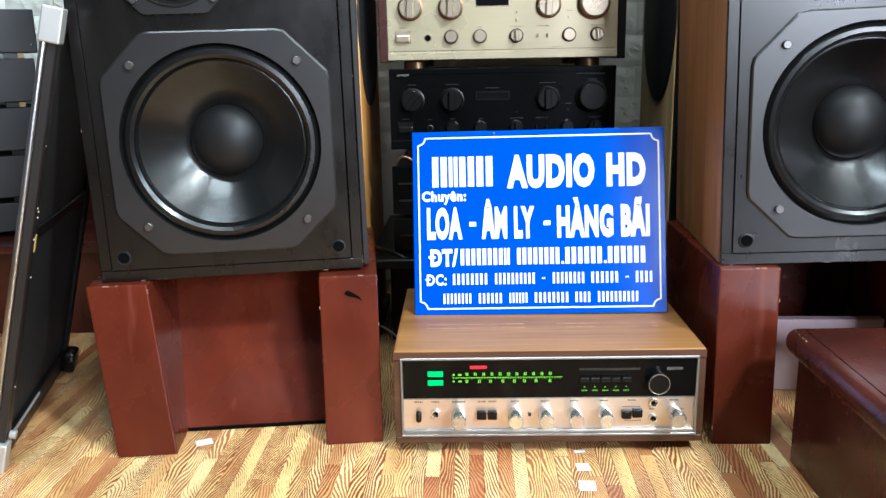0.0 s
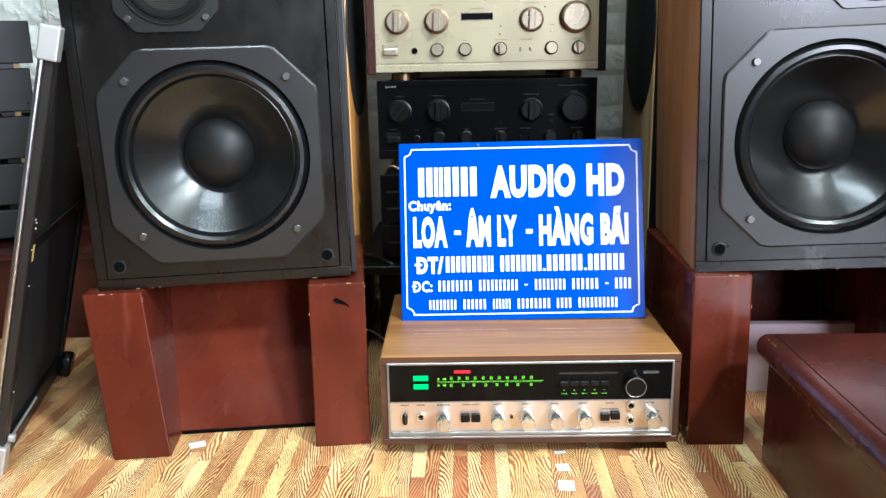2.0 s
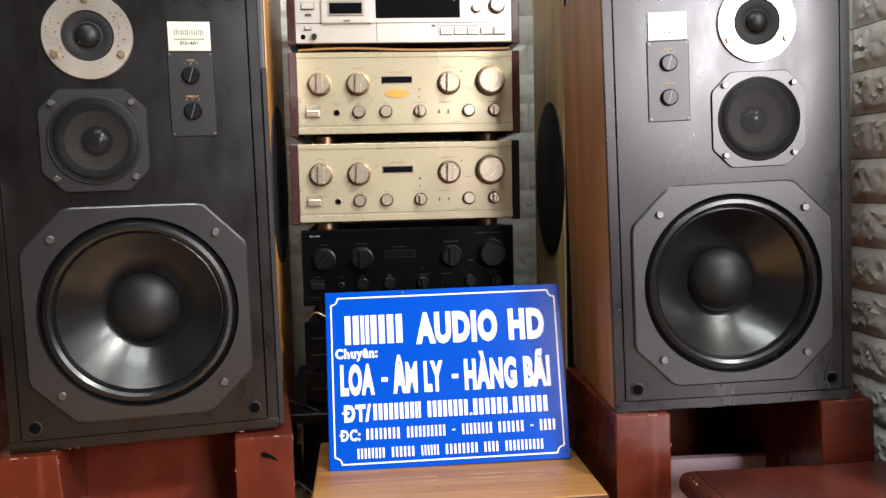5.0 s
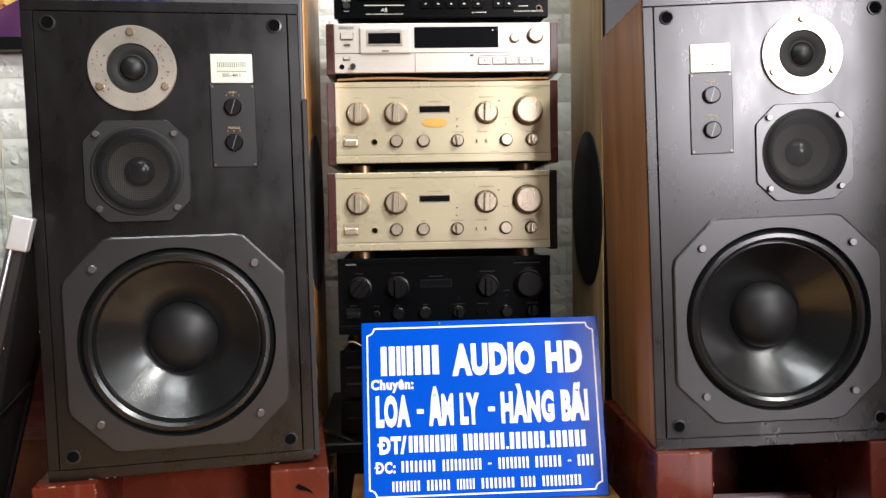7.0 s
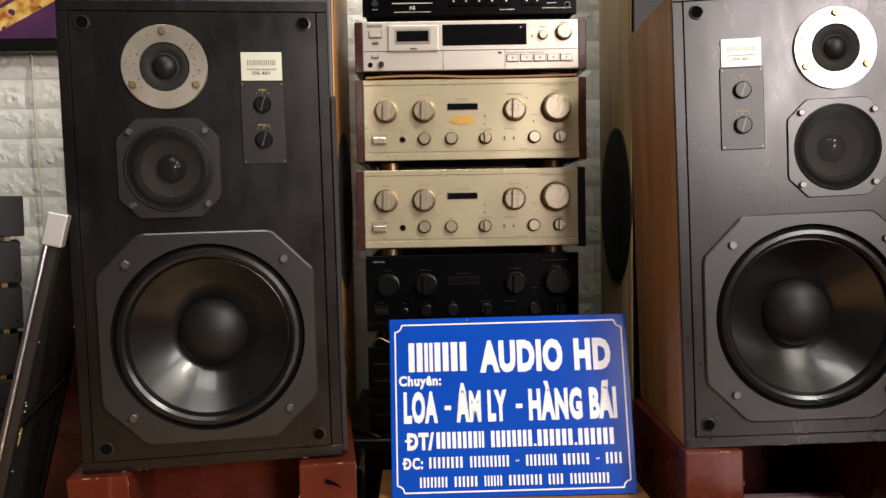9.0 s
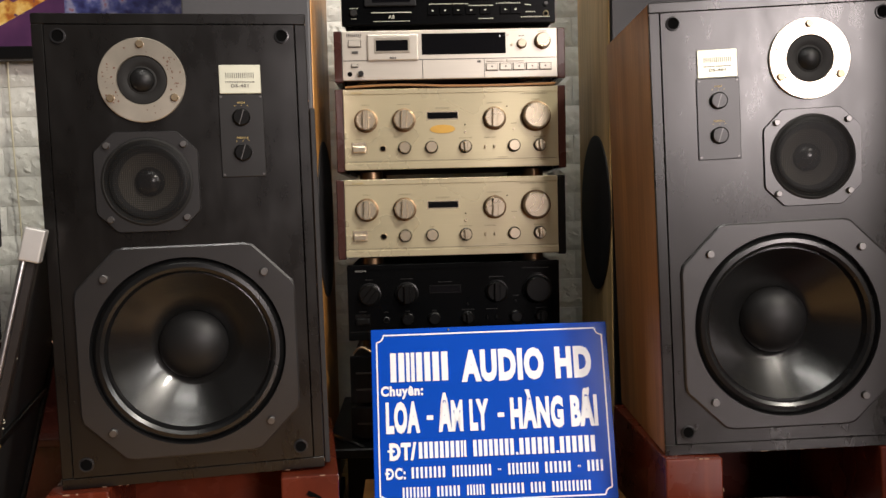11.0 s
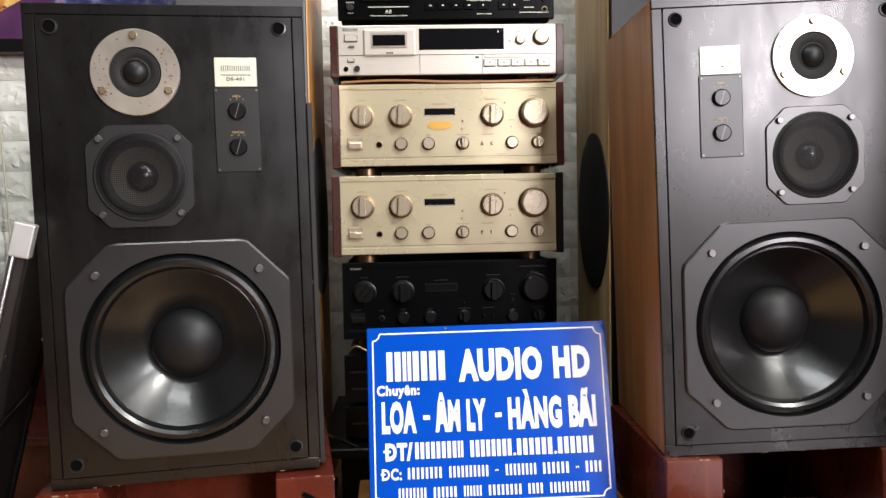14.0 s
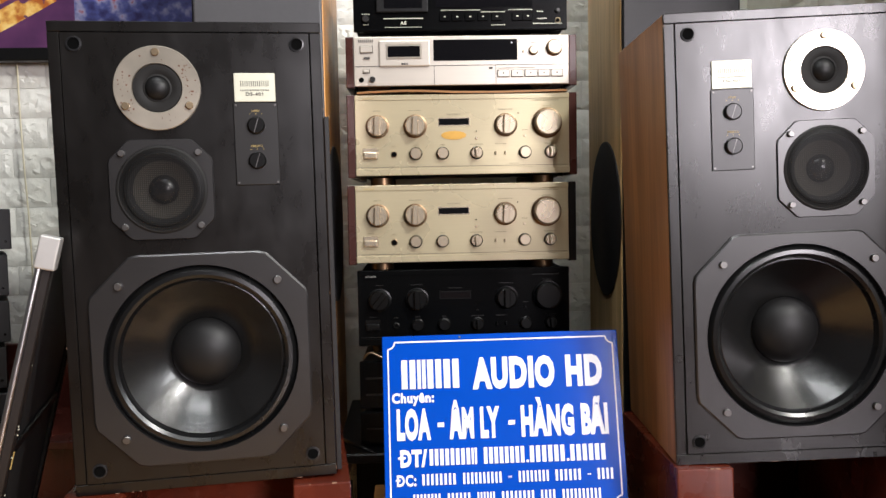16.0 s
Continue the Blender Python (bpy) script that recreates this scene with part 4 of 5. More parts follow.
def deck(z0):
    d = thing("cassette_deck", pose(-0.1545, AY, z0), "silver-champagne cassette deck with rosewood side panels", "cassette deck", "stacked hi-fi components")
    h = 0.098
    part("faceplate", box(0, 0.434, 0, 0.012, 0, h, 0.0015), "silverface", d)
    part("case", box(0.004, 0.43, 0.012, 0.34, 0.002, h - 0.003, 0.002, 1), "blackcase", d)
    for x in (-0.0165, 0.4342):
        part("side_panel", box(x, x + 0.0163, 0.003, 0.35, -0.003, h + 0.001, 0.002), "sideboard", d, "dark rosewood side panel")
    part("display_window", box(0.16, 0.3295, -0.001, 0.002, 0.0485, 0.0905, 0.0005, 1), "glass", d)
    part("indicator_lamp", disc(0.318, 0.083, 0.0015, -0.002, -0.001, 8), "white", d)
    dr = part("cassette_door", box(0.051, 0.153, -0.0055, 0, 0.0375, 0.09, 0.0025), "silverface", d)
    part("door_frame", box(0.065, 0.136, -0.007, -0.005, 0.052, 0.083, 0.001, 1), "alu", dr)
    part("door_window", box(0.0685, 0.1325, -0.0076, -0.006, 0.0565, 0.0775), "glass", dr)
    part("panel_line", box(0.002, 0.432, -0.0007, 0.001, 0.0385, 0.0397), "plate", d)
    part("panel_line", box(0.1605, 0.1615, -0.0007, 0.001, 0.002, 0.0385), "plate", d)
    part("panel_line", box(0.285, 0.286, -0.0007, 0.001, 0.002, 0.0385), "plate", d)
    knob(0.404, 0.072, 0.0145, d, "goldknob", "goldring", 0.014, False, 0, "level_knob")
    knob(0.362, 0.067, 0.0085, d, "goldknob", "goldring", 0.01, False, 0, "balance_knob")
    part("push_button", disc(0.342, 0.066, 0.0028, -0.003, 0, 12), "goldknob", d)
    for x in (0.3005, 0.3285, 0.3555, 0.3825, 0.409):
        kb = part("transport_key", box(x - 0.0115, x + 0.0115, -0.004, 0, 0.015, 0.028, 0.001, 1), "silverface", d)
        part("key_frame", box(x - 0.0125, x + 0.0125, -0.0006, 0.001, 0.014, 0.029), "plate", d)
        part("key_mark", box(x - 0.0015, x + 0.0015, -0.0045, -0.0038, 0.0205, 0.0235), "ink", kb)
    for x0, x1 in ((0.29, 0.326), (0.33, 0.366)):
        part("mode_key", box(x0, x1, -0.0025, 0, 0.0325, 0.036, 0.0006, 1), "silverface", d)
    for x, z, w, hh in ((0.0255, 0.0725, 0.024, 0.0125), (0.0245, 0.029, 0.012, 0.0055)):
        part("button_frame", box(x - w / 2 - 0.001, x + w / 2 + 0.001, -0.0006, 0.001, z - hh / 2 - 0.001, z + hh / 2 + 0.001), "plate", d)
        part("power_button", box(x - w / 2, x + w / 2, -0.005, 0, z - hh / 2, z + hh / 2, 0.001, 1), "silverface", d)
    part("timer_switch", box(0.02, 0.032, -0.003, 0, 0.0535, 0.0575), "ink", d)
    part("headphone_jack", disc(0.0145, 0.0125, 0.005, -0.002, 0, 16), "groove", d)
    knob(0.037, 0.0125, 0.0055, d, "plate", None, 0.01, False, 0, "small_knob")
    part("brand_mark", bars(0.0245, 0.0895, -0.001, 0.031, 0.0055, 8, 0.5), "ink", d)
    bm = bars(0.33, 0.0845, -0.0007, 0.012, 0.0016, 4, 0.6)
    bars(0.362, 0.083, -0.0007, 0.012, 0.0016, 4, 0.6, bm)
    bars(0.404, 0.0915, -0.0007, 0.018, 0.0016, 5, 0.6, bm)
    bars(0.102, 0.0425, -0.0062, 0.014, 0.003, 3, 0.8, bm)
    bars(0.275, 0.033, -0.0007, 0.008, 0.004, 1, 0.9, bm)
    tagged(part("printed_marks", bm, "ink", d), kind="stuff")
    for x in (0.05, 0.385):
        bm = lathe([(0, -0.012), (0.022, -0.012), (0.024, -0.002), (0.02, 0), (0, 0)], 0, 0, 20)
        bm.transform(pose(x, 0.05, 0, -90))
        part("foot", bm, "goldknob", d)
        bm = lathe([(0, -0.012), (0.022, -0.012), (0.024, -0.002), (0.02, 0), (0, 0)], 0, 0, 20)
        bm.transform(pose(x, 0.29, 0, -90))
        part("foot", bm, "goldknob", d)
    return d


deck(0.9445)


def tape_recorder(z0):
    d = thing("tape_recorder", pose(-0.1535, AY, z0), "black digital tape recorder on top of the stack", "tape recorder", "stacked hi-fi components")
    h = 0.125
    part("faceplate", box(0, 0.43, 0, 0.012, 0, h, 0.0015), "blackface", d)
    part("case", box(0.004, 0.426, 0.012, 0.33, 0.002, h - 0.003, 0.002, 1), "blackcase", d)
    dr = part("drawer", box(0.046, 0.15, -0.006, 0, 0.036, 0.11, 0.002), "blackcase", d)
    part("drawer_window", box(0.062, 0.138, -0.0068, -0.005, 0.044, 0.09), "glass", dr)
    part("display_window", box(0.165, 0.36, -0.001, 0.002, 0.046, 0.105), "glass", d)
    part("trim_strip", box(0.06, 0.14, -0.0012, 0.001, 0.024, 0.0255), "silver", d)
    for n, x in enumerate((0.183, 0.208, 0.234, 0.26, 0.288, 0.329, 0.35)):
        key = part("transport_key", box(x - 0.0105, x + 0.0105, -0.0035, 0, 0.018, 0.034, 0.001, 1), "blackface", d)
        part("key_mark", box(x - 0.002, x + 0.002, -0.004, -0.003, 0.0255, 0.0275), "silver", key)
    bm = bmesh.new()
    for k, (x, z, w) in enumerate(((0.1, 0.0245, 0.08), (0.1, 0.0075, 0.075), (0.215, 0.04, 0.08), (0.28, 0.036, 0.05), (0.335, 0.04, 0.05), (0.375, 0.036, 0.014), (0.38, 0.022, 0.02), (0.39, 0.012, 0.06), (0.025, 0.034, 0.018), (0.025, 0.0135, 0.012), (0.29, 0.01, 0.03))):
        bars(x, z, -0.0007, w, 0.001 if k == 0 else 0.0017, max(2, int(w / 0.004)), 0.6, bm, k)
    tagged(part("printed_marks", bm, "silver", d), kind="stuff")
    part("lettering", letters("A8", 0.0105, 0.1, 0.0155, -0.0008, 0.0001, width=0.0125), "silver", d)
    part("headphone_jack", lathe([(0.0058, 0), (0.0058, -0.002), (0.0046, -0.0025), (0.004, -0.0005)], 0.411, 0.018, 20), "brass", d)
    part("jack_hole", disc(0.411, 0.018, 0.0042, -0.0012, -0.0004, 14), "groove", d)
    knob(0.411, 0.037, 0.004, d, "plate", None, 0.008, False, 0, "small_knob")
    knob(0.025, 0.024, 0.007, d, "plate", None, 0.008, False, 0, "power_knob")
    for x in (0.05, 0.38):
        for y in (0.05, 0.28):
            part("foot", box(x - 0.018, x + 0.018, y - 0.018, y + 0.018, -0.0095, 0, 0.002, 1), "knobblack", d)
    return d


tape_recorder(1.0530)


# ---- blue shop sign ----
sg = thing("shop_sign", lean(0.1111, 1.3588, 0.3197, -0.46, 13.39, -0.5) @ Matrix.Scale(0.965, 4), "blue shop sign with white writing standing on the receiver", "sign")
part("board", box(-0.22, 0.22, 0, 0.004, -0.1615, 0.1615, 0.001, 1), "blue", sg)
bm = bmesh.new()
w, hh, r, t = 0.2095, 0.1502, 0.0125, 0.0013
for z in (-hh, hh):
    box(-w + r, w - r, -0.0008, 0.001, z - t, z + t, bm=bm)
for x in (-w, w):
    box(x - t, x + t, -0.0008, 0.001, -hh + r, hh - r, bm=bm)
for sx in (-1, 1):
    for sz in (-1, 1):
        ring = []
        for k in range(9):
            a = math.pi / 2 * k / 8
            ring.append([bm.verts.new((sx * (w - q * math.cos(a)), -0.0008, sz * (hh - q * math.sin(a)))) for q in (r - t, r + t)])
        for p, q in zip(ring, ring[1:]):
            f = bm.faces.new((p[0], p[1], q[1], q[0]))
            f.normal_update()
            if f.normal.y > 0:
                f.normal_flip()
part("border_line", bm, "white", sg)
Y = -0.0006


def word_bars(x0, x1, z, height, letter_widths, parent, fill=0.62):
    """Plain upright bars, one for each letter of a name."""
    total = sum(letter_widths)
    bm = bmesh.new()
    x = x0
    for wd in letter_widths:
        step = (x1 - x0) * wd / total
        if wd > 0.55:
            for q in (0.06, 0.56):
                box(x + step * q, x + step * (q + fill * 0.5), Y - 0.0004, 0.001, z - height / 2, z + height / 2, bm=bm)
        x += step
    part("lettering", bm, "white", parent)


def set_text(word, x0, x1, z, height, bold=0.0):
    bm = letters(word, 0.05, 0, 0, 0, bold, base=True)
    lo = min(v.co.x for v in bm.verts)
    hi = max(v.co.x for v in bm.verts)
    bm.transform(Matrix.Translation(((x0 + x1) / 2, Y, z - height / 2)) @ Matrix.Diagonal(((x1 - x0) / (hi - lo), 1, height / 0.0365, 1)) @ Matrix.Translation((-(lo + hi) / 2, 0, 0)))
    part("lettering", bm, "white", sg)


def crossed(x0, x1, z, height):
    """The short stroke through the stem of a crossed D."""
    part("lettering", box(x0, x1, Y - 0.0006, 0.001, z - height * 0.07, z + height * 0.08), "white", sg)


word_bars(-0.187, -0.0765, 0.0905, 0.053, (1, 0.6, 1, 1.1), sg, 0.72)
set_text("AUDIO", -0.0545, 0.0985, 0.0905, 0.053, 0.003)
set_text("HD", 0.1195, 0.187, 0.0905, 0.053, 0.003)
set_text("Chuyên:", -0.204, -0.1265, 0.0485, 0.0175, 0.0022)
set_text("LOA", -0.196, -0.134, 0.0015, 0.052, 0.0028)
part("lettering", box(-0.1215, -0.1095, Y - 0.0004, 0.001, -0.006, 0.002), "white", sg)
set_text("ÂM LY", -0.1, -0.0075, 0.0015, 0.052, 0.0028)
part("lettering", box(0.0085, 0.0205, Y - 0.0004, 0.001, -0.006, 0.002), "white", sg)
set_text("HÀNG BÃI", 0.032, 0.1925, 0.0015, 0.052, 0.0028)
set_text("DT/", -0.191, -0.142, -0.0595, 0.0285, 0.0028)
crossed(-0.1945, -0.1815, -0.0595, 0.0285)
word_bars(-0.139, -0.0505, -0.0595, 0.029, (1, 1, 1, 1, 0.6), sg, 0.66)
word_bars(-0.04, 0.037, -0.0595, 0.029, (1, 1, 1, 1), sg, 0.66)
word_bars(0.044, 0.111, -0.0595, 0.029, (1, 1, 1), sg, 0.66)
word_bars(0.118, 0.186, -0.0595, 0.029, (1, 1, 1), sg, 0.66)
for x in (0.0405, 0.1145):
    part("lettering", box(x - 0.0022, x + 0.0022, Y - 0.0004, 0.001, -0.074, -0.0695), "white", sg)
set_text("DC:", -0.198, -0.163, -0.0985, 0.0195, 0.0018)
crossed(-0.2005, -0.1915, -0.0985, 0.0195)
for x0, x1, n in ((-0.153, -0.089, 4), (-0.079, -0.006, 5), (0.004, 0.011, 1), (0.022, 0.08, 4), (0.089, 0.139, 3), (0.149, 0.156, 1), (0.166, 0.198, 2)):
    word_bars(x0, x1, -0.0985, 0.0195 if n > 1 else 0.003, (1,) * n, sg, 0.52)
for x0, x1, n in ((-0.17, -0.118, 4), (-0.108, -0.064, 3), (-0.054, -0.02, 3), (-0.01, 0.052, 4), (0.061, 0.09, 2), (0.1, 0.173, 5)):
    word_bars(x0, x1, -0.1325, 0.018, (1,) * n, sg, 0.52)
part("nail_head", disc(-0.0755, 0.157, 0.0022, -0.002, 0, 10), "steel", sg)


# ---- receiver ----
rc = thing("stereo_receiver", pose(0.1115, 1.1627, 0, 0, 0, 0.75), "vintage stereo receiver in a walnut case, dial lit green", "receiver")
part("case_top", box(-0.2335, 0.2335, -0.009, 0.33, 0.152, 0.167, 0.003), "walnutx", rc, "walnut-veneered case top")
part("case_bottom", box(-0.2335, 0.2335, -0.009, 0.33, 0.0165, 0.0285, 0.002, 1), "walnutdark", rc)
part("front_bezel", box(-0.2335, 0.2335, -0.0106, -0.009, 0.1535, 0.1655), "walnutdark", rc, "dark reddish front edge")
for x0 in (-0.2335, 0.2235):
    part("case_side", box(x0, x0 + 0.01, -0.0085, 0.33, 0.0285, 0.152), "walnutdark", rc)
part("case_back", box(-0.2235, 0.2235, 0.31, 0.328, 0.0285, 0.152), "blackcase", rc)
for x0, x1 in ((-0.186, -0.028), (0.025, 0.186)):
    for y in (0.095, 0.113):
        part("vent_slot", box(x0, x1, y - 0.0022, y + 0.0022, 0.1655, 0.1672), "walnut", rc)
for x0, x1, z0, z1 in ((-0.2235, 0.2235, 0.1525, 0.1565), (-0.2235, 0.2235, 0.0285, 0.0325), (-0.2235, -0.22, 0.0325, 0.1525), (0.22, 0.2235, 0.0325, 0.1525)):
    part("trim_bar", box(x0, x1, -0.012, 0.0, z0, z1, 0.001, 1), "trim", rc, "satin metal trim bar")
part("control_panel", box(-0.22, 0.22, -0.007, 0.0, 0.0325, 0.0895), "rosegold", rc, "pale copper brushed control panel")
part("panel_lip", smooth(box(-0.22, 0.22, -0.0125, -0.006, 0.0326, 0.0405, 0.003, 4)), "trim", rc, "bright rounded lower panel lip")
part("dial_glass", box(-0.22, 0.22, -0.008, 0.0, 0.0905, 0.1525), "dialglass", rc, "black dial glass")
part("panel_edge", box(-0.22, 0.22, -0.0088, -0.004, 0.0893, 0.0907), "trim", rc)
for z in (0.1298, 0.1157):
    part("indicator_lamp", box(-0.1825, -0.159, -0.009, -0.007, z - 0.0043, z + 0.0043, 0.0006, 1), "green", rc, "glowing green lamp")
part("stereo_lamp", box(-0.1186, -0.093, -0.009, -0.007, 0.1375, 0.1425, 0.0006, 1), "redlamp", rc, "glowing red lamp")
part("dial_line", box(-0.1456, 0.0205, -0.0088, -0.007, 0.1237, 0.1242), "dialgreen", rc)
rnd = random.Random(3)
bm = bmesh.new()
for k in range(11):
    x = -0.123 + 0.0125 * k
    for q in (-0.0012, 0.0012):
        box(x + q - 0.0007, x + q + 0.0007, -0.0088, -0.007, 0.1268, 0.1318, bm=bm)
for k in range(8):
    x = -0.122 + 0.0175 * k + rnd.uniform(-0.002, 0.002)
    for q in (-0.0013, 0.0011):
        box(x + q - 0.0007, x + q + 0.0007, -0.0088, -0.007, 0.1155, 0.1203, bm=bm)
for k in range(42):
    x = -0.143 + 0.0039 * k
    box(x - 0.0004, x + 0.0004, -0.0088, -0.007, 0.1218, 0.1236, bm=bm)
for z in (0.1282, 0.1178):
    box(-0.1446, -0.1415, -0.0088, -0.007, z - 0.0012, z + 0.0014, bm=bm)
    box(-0.1365, -0.131, -0.0088, -0.007, z - 0.0012, z + 0.0014, bm=bm)
tagged(part("dial_numerals", bm, "dialgreen", rc), kind="stuff")
part("script_mark", bars(0.091, 0.1355, -0.0086, 0.0916, 0.0034, 26, 0.25, None, 4), "dimink", rc)
part("brand_mark", bars(0.188, 0.1357, -0.0086, 0.0245, 0.0042, 9, 0.3), "greyink", rc)
for k in range(5):
    x = 0.0535 + 0.0157 * k
    part("function_key", box(x - 0.0072, x + 0.0072, -0.014, -0.007, 0.1165, 0.1235, 0.001, 1), "knobblack", rc)
bm = bmesh.new()
for k in range(5):
    x = 0.0535 + 0.0157 * k
    bars(x, 0.1015, -0.0086, 0.0095, 0.0017, 4, 0.45, bm, k)
    box(x - 0.0007, x + 0.0007, -0.0088, -0.007, 0.1065, 0.108, bm=bm)
part("function_names", bm, "dialgreen", rc)
tk = part("tuning_knob", disc(0.162, 0.1165, 0.0158, -0.024, -0.007, 36, 0.1), "knobblack", rc)
part("knob_ring", lathe([(0.0158, -0.0225), (0.016, -0.0238), (0.0157, -0.0246), (0.0151, -0.0244)], 0.162, 0.1165, 36), "alu", tk)
for x, t in ((-0.1363, 0), (-0.051, 20), (-0.0058, 15), (0.0384, 0), (0.0834, 0), (0.1885, 60)):
    kb = part("control_knob", lathe([(0.0095, -0.007), (0.0095, -0.016), (0.0115, -0.0175), (0.0112, -0.043), (0.0104, -0.0442), (0, -0.0442)], x, 0.0665, 32), "knobsteel", rc)
    bm = box(-0.0005, 0.0005, -0.0448, -0.02, 0.0075, 0.0117)
    bm.transform(pose(x, 0, 0.0665, 0, t, 0))
    part("pointer", bm, "ink", kb)
part("power_switch", box(-0.2013, -0.1927, -0.017, -0.007, 0.0535, 0.072, 0.004, 3), "knobblack", rc)
for x, z in ((-0.1717, 0.0655), (0.158, 0.0805), (0.158, 0.0555)):
    jk = part("jack_socket", lathe([(0.0068, -0.007), (0.0065, -0.0115), (0.0045, -0.0118), (0.0038, -0.008), (0, -0.008)], x, z, 20), "knobsteel", rc)
    part("jack_hole", disc(x, z, 0.0036, -0.0084, -0.0079, 14), "groove", jk)
for x0, x1, z in ((-0.109, -0.0945, 0.064), (-0.0925, -0.078, 0.064), (0.11, 0.1245, 0.0635), (0.1262, 0.141, 0.0655)):
    part("rocker_switch", box(x0, x1, -0.016, -0.007, z - 0.0065, z + 0.0065, 0.0015), "knobblack", rc)
part("push_switch", box(-0.031, -0.0265, -0.012, -0.007, 0.062, 0.0655), "knobblack", rc)
bm = bmesh.new()
for k, x in enumerate((-0.197, -0.1717, -0.1363, -0.1015, -0.085, -0.051, -0.0058, 0.0384, 0.0834, 0.1255, 0.1885)):
    bars(x, 0.0845, -0.0074, 0.013 if k != 2 else 0.021, 0.0022, 5, 0.55, bm, k)
bars(0.1255, 0.0745, -0.0074, 0.026, 0.0008, 1, 1.0, bm)
bars(0.128, 0.0515, -0.0074, 0.026, 0.0014, 7, 0.5, bm)
for x in (0.164, 0.205, 0.209):
    bars(x - 0.008, 0.07, -0.0074, 0.007, 0.0018, 3, 0.5, bm)
tagged(part("printed_marks", bm, "ink", rc), kind="stuff")
for x in (-0.19, 0.19):
    for y in (0.02, 0.29):
        bm = lathe([(0, 0.0), (0.012, 0.0), (0.014, -0.0165), (0, -0.0165)], 0, 0, 16)
        bm.transform(pose(x, y + 0.03, 0, -90))
        part("foot", bm, "knobblack", rc)

# ---- leaning black panel with metal edge ----
B1, D, UP = Vector((-0.718, 1.095, 0.0)), Vector((-0.103, 0.411, 0)).normalized(), Vector((0.161, 0.036, 0.671)).normalized()
NX = D.cross(UP).normalized()
fr = Matrix((NX, D, UP)).transposed().to_4x4()
pn = thing("leaning_panel", Matrix.Translation(B1) @ fr, "black cloth-faced panel with polished metal edge, leaning on a speaker", "panel")
W, L = 0.424, 0.6875
part("board", box(-0.015, -0.004, 0.006, W, 0.004, L - 0.004, 0.002, 1), "cloth", pn)
for y0, y1, z0, z1 in ((0.006, 0.03, 0.01, L - 0.01), (W - 0.024, W, 0.01, L - 0.01), (0.03, W - 0.024, 0.01, 0.05), (0.03, W - 0.024, L - 0.03, L - 0.01)):
    part("frame_bar", box(-0.005, 0.004, y0, y1, z0, z1, 0.003), "brownedge" if y1 < 0.05 else "blackcase", pn)
part("cross_bar", box(-0.005, 0.002, 0.03, W - 0.024, 0.355, 0.372, 0.002), "blackcase", pn)
part("edge_trim", smooth(box(-0.0175, -0.0085, -0.005, 0.006, 0.02, L - 0.02, 0.0035, 3)), "chrome", pn, "polished metal edge trim")
part("edge_flank", box(-0.0085, 0.0035, 0.0, 0.006, 0.02, L - 0.02, 0.001, 1), "brownedge", pn, "dark brown worn board edge")
part("metal_corner", box(-0.0195, 0.009, -0.009, 0.02, L - 0.046, L + 0.003, 0.0025), "clip", pn, "grey plated corner piece")
part("metal_corner", box(-0.0195, 0.009, -0.009, 0.02, 0.0, 0.047, 0.0025), "clip", pn, "grey plated corner piece")
part("bottom_rail", box(0.004, 0.0075, 0.02, 0.19, 0.046, 0.0505, 0.001, 1), "clip", pn, "thin grey bottom rail")
bm = lathe([(0.0, 0.0), (0.006, 0.0), (0.007, 0.009), (0.0, 0.0095)], 0, 0, 16)
bm.transform(pose(0.006, 0.014, 0.056, 0, 0, -90))
part("bolt", bm, "clip", pn)
part("rubber_foot", smooth(box(0.004, 0.026, W - 0.05, W - 0.008, 0.012, 0.055, 0.006, 3)), "knobblack", pn)
bm = bmesh.new()
for k in range(7):
    bmesh.ops.create_icosphere(bm, subdivisions=1, radius=rnd.uniform(0.0008, 0.0018), matrix=Matrix.Translation((0.0042, rnd.uniform(0.01, 0.028), rnd.uniform(0.12, 0.5))))
part("paint_chips", bm, "silver", pn)
part("worn_spot", box(0.0035, 0.0046, 0.022, 0.03, 0.34, 0.366, 0.0005, 1), "goldink", pn, "worn-through ochre spot")


# ---- tall speakers behind, with side-firing woofers ----
def tower(xc, width, inner, front, veneer, label):
    tw = thing("tower_speaker", pose(xc, 1.592, 0), label, "loudspeaker", "pair of tall speakers behind")
    hw = width / 2
    part("cabinet", box(-hw, hw, 0.012, 0.318, 0.03, 1.42, 0.003), veneer, tw, "golden wood-veneered cabinet")
    part("front_grille", box(-hw + 0.002, hw - 0.002, 0.0, 0.0125, 0.05, 1.41, 0.004), front, tw)
    part("plinth", box(-hw - 0.008, hw + 0.008, -0.005, 0.33, 0, 0.03, 0.003), "blackcase", tw)
    bm = lathe([(0.16, 0.0), (0.16, -0.003), (0.155, -0.005), (0, -0.006)], 0, 0, 48)
    bm.transform(pose(inner * hw, 0.145, 0.665, 0, 0, 90 * inner) @ Matrix.Diagonal((0.86, 1, 1.06, 1)))
    part("side_woofer_grille", bm, "cloth", tw, "round black side woofer grille")
    return tw


tower(-0.342, 0.257, 1, "grey", "oakred", "tall wooden speaker with a dark grey front, behind a loudspeaker")
tower(0.5075, 0.245, -1, "blackcase", "oak", "tall wooden speaker with black front and side woofer grille")

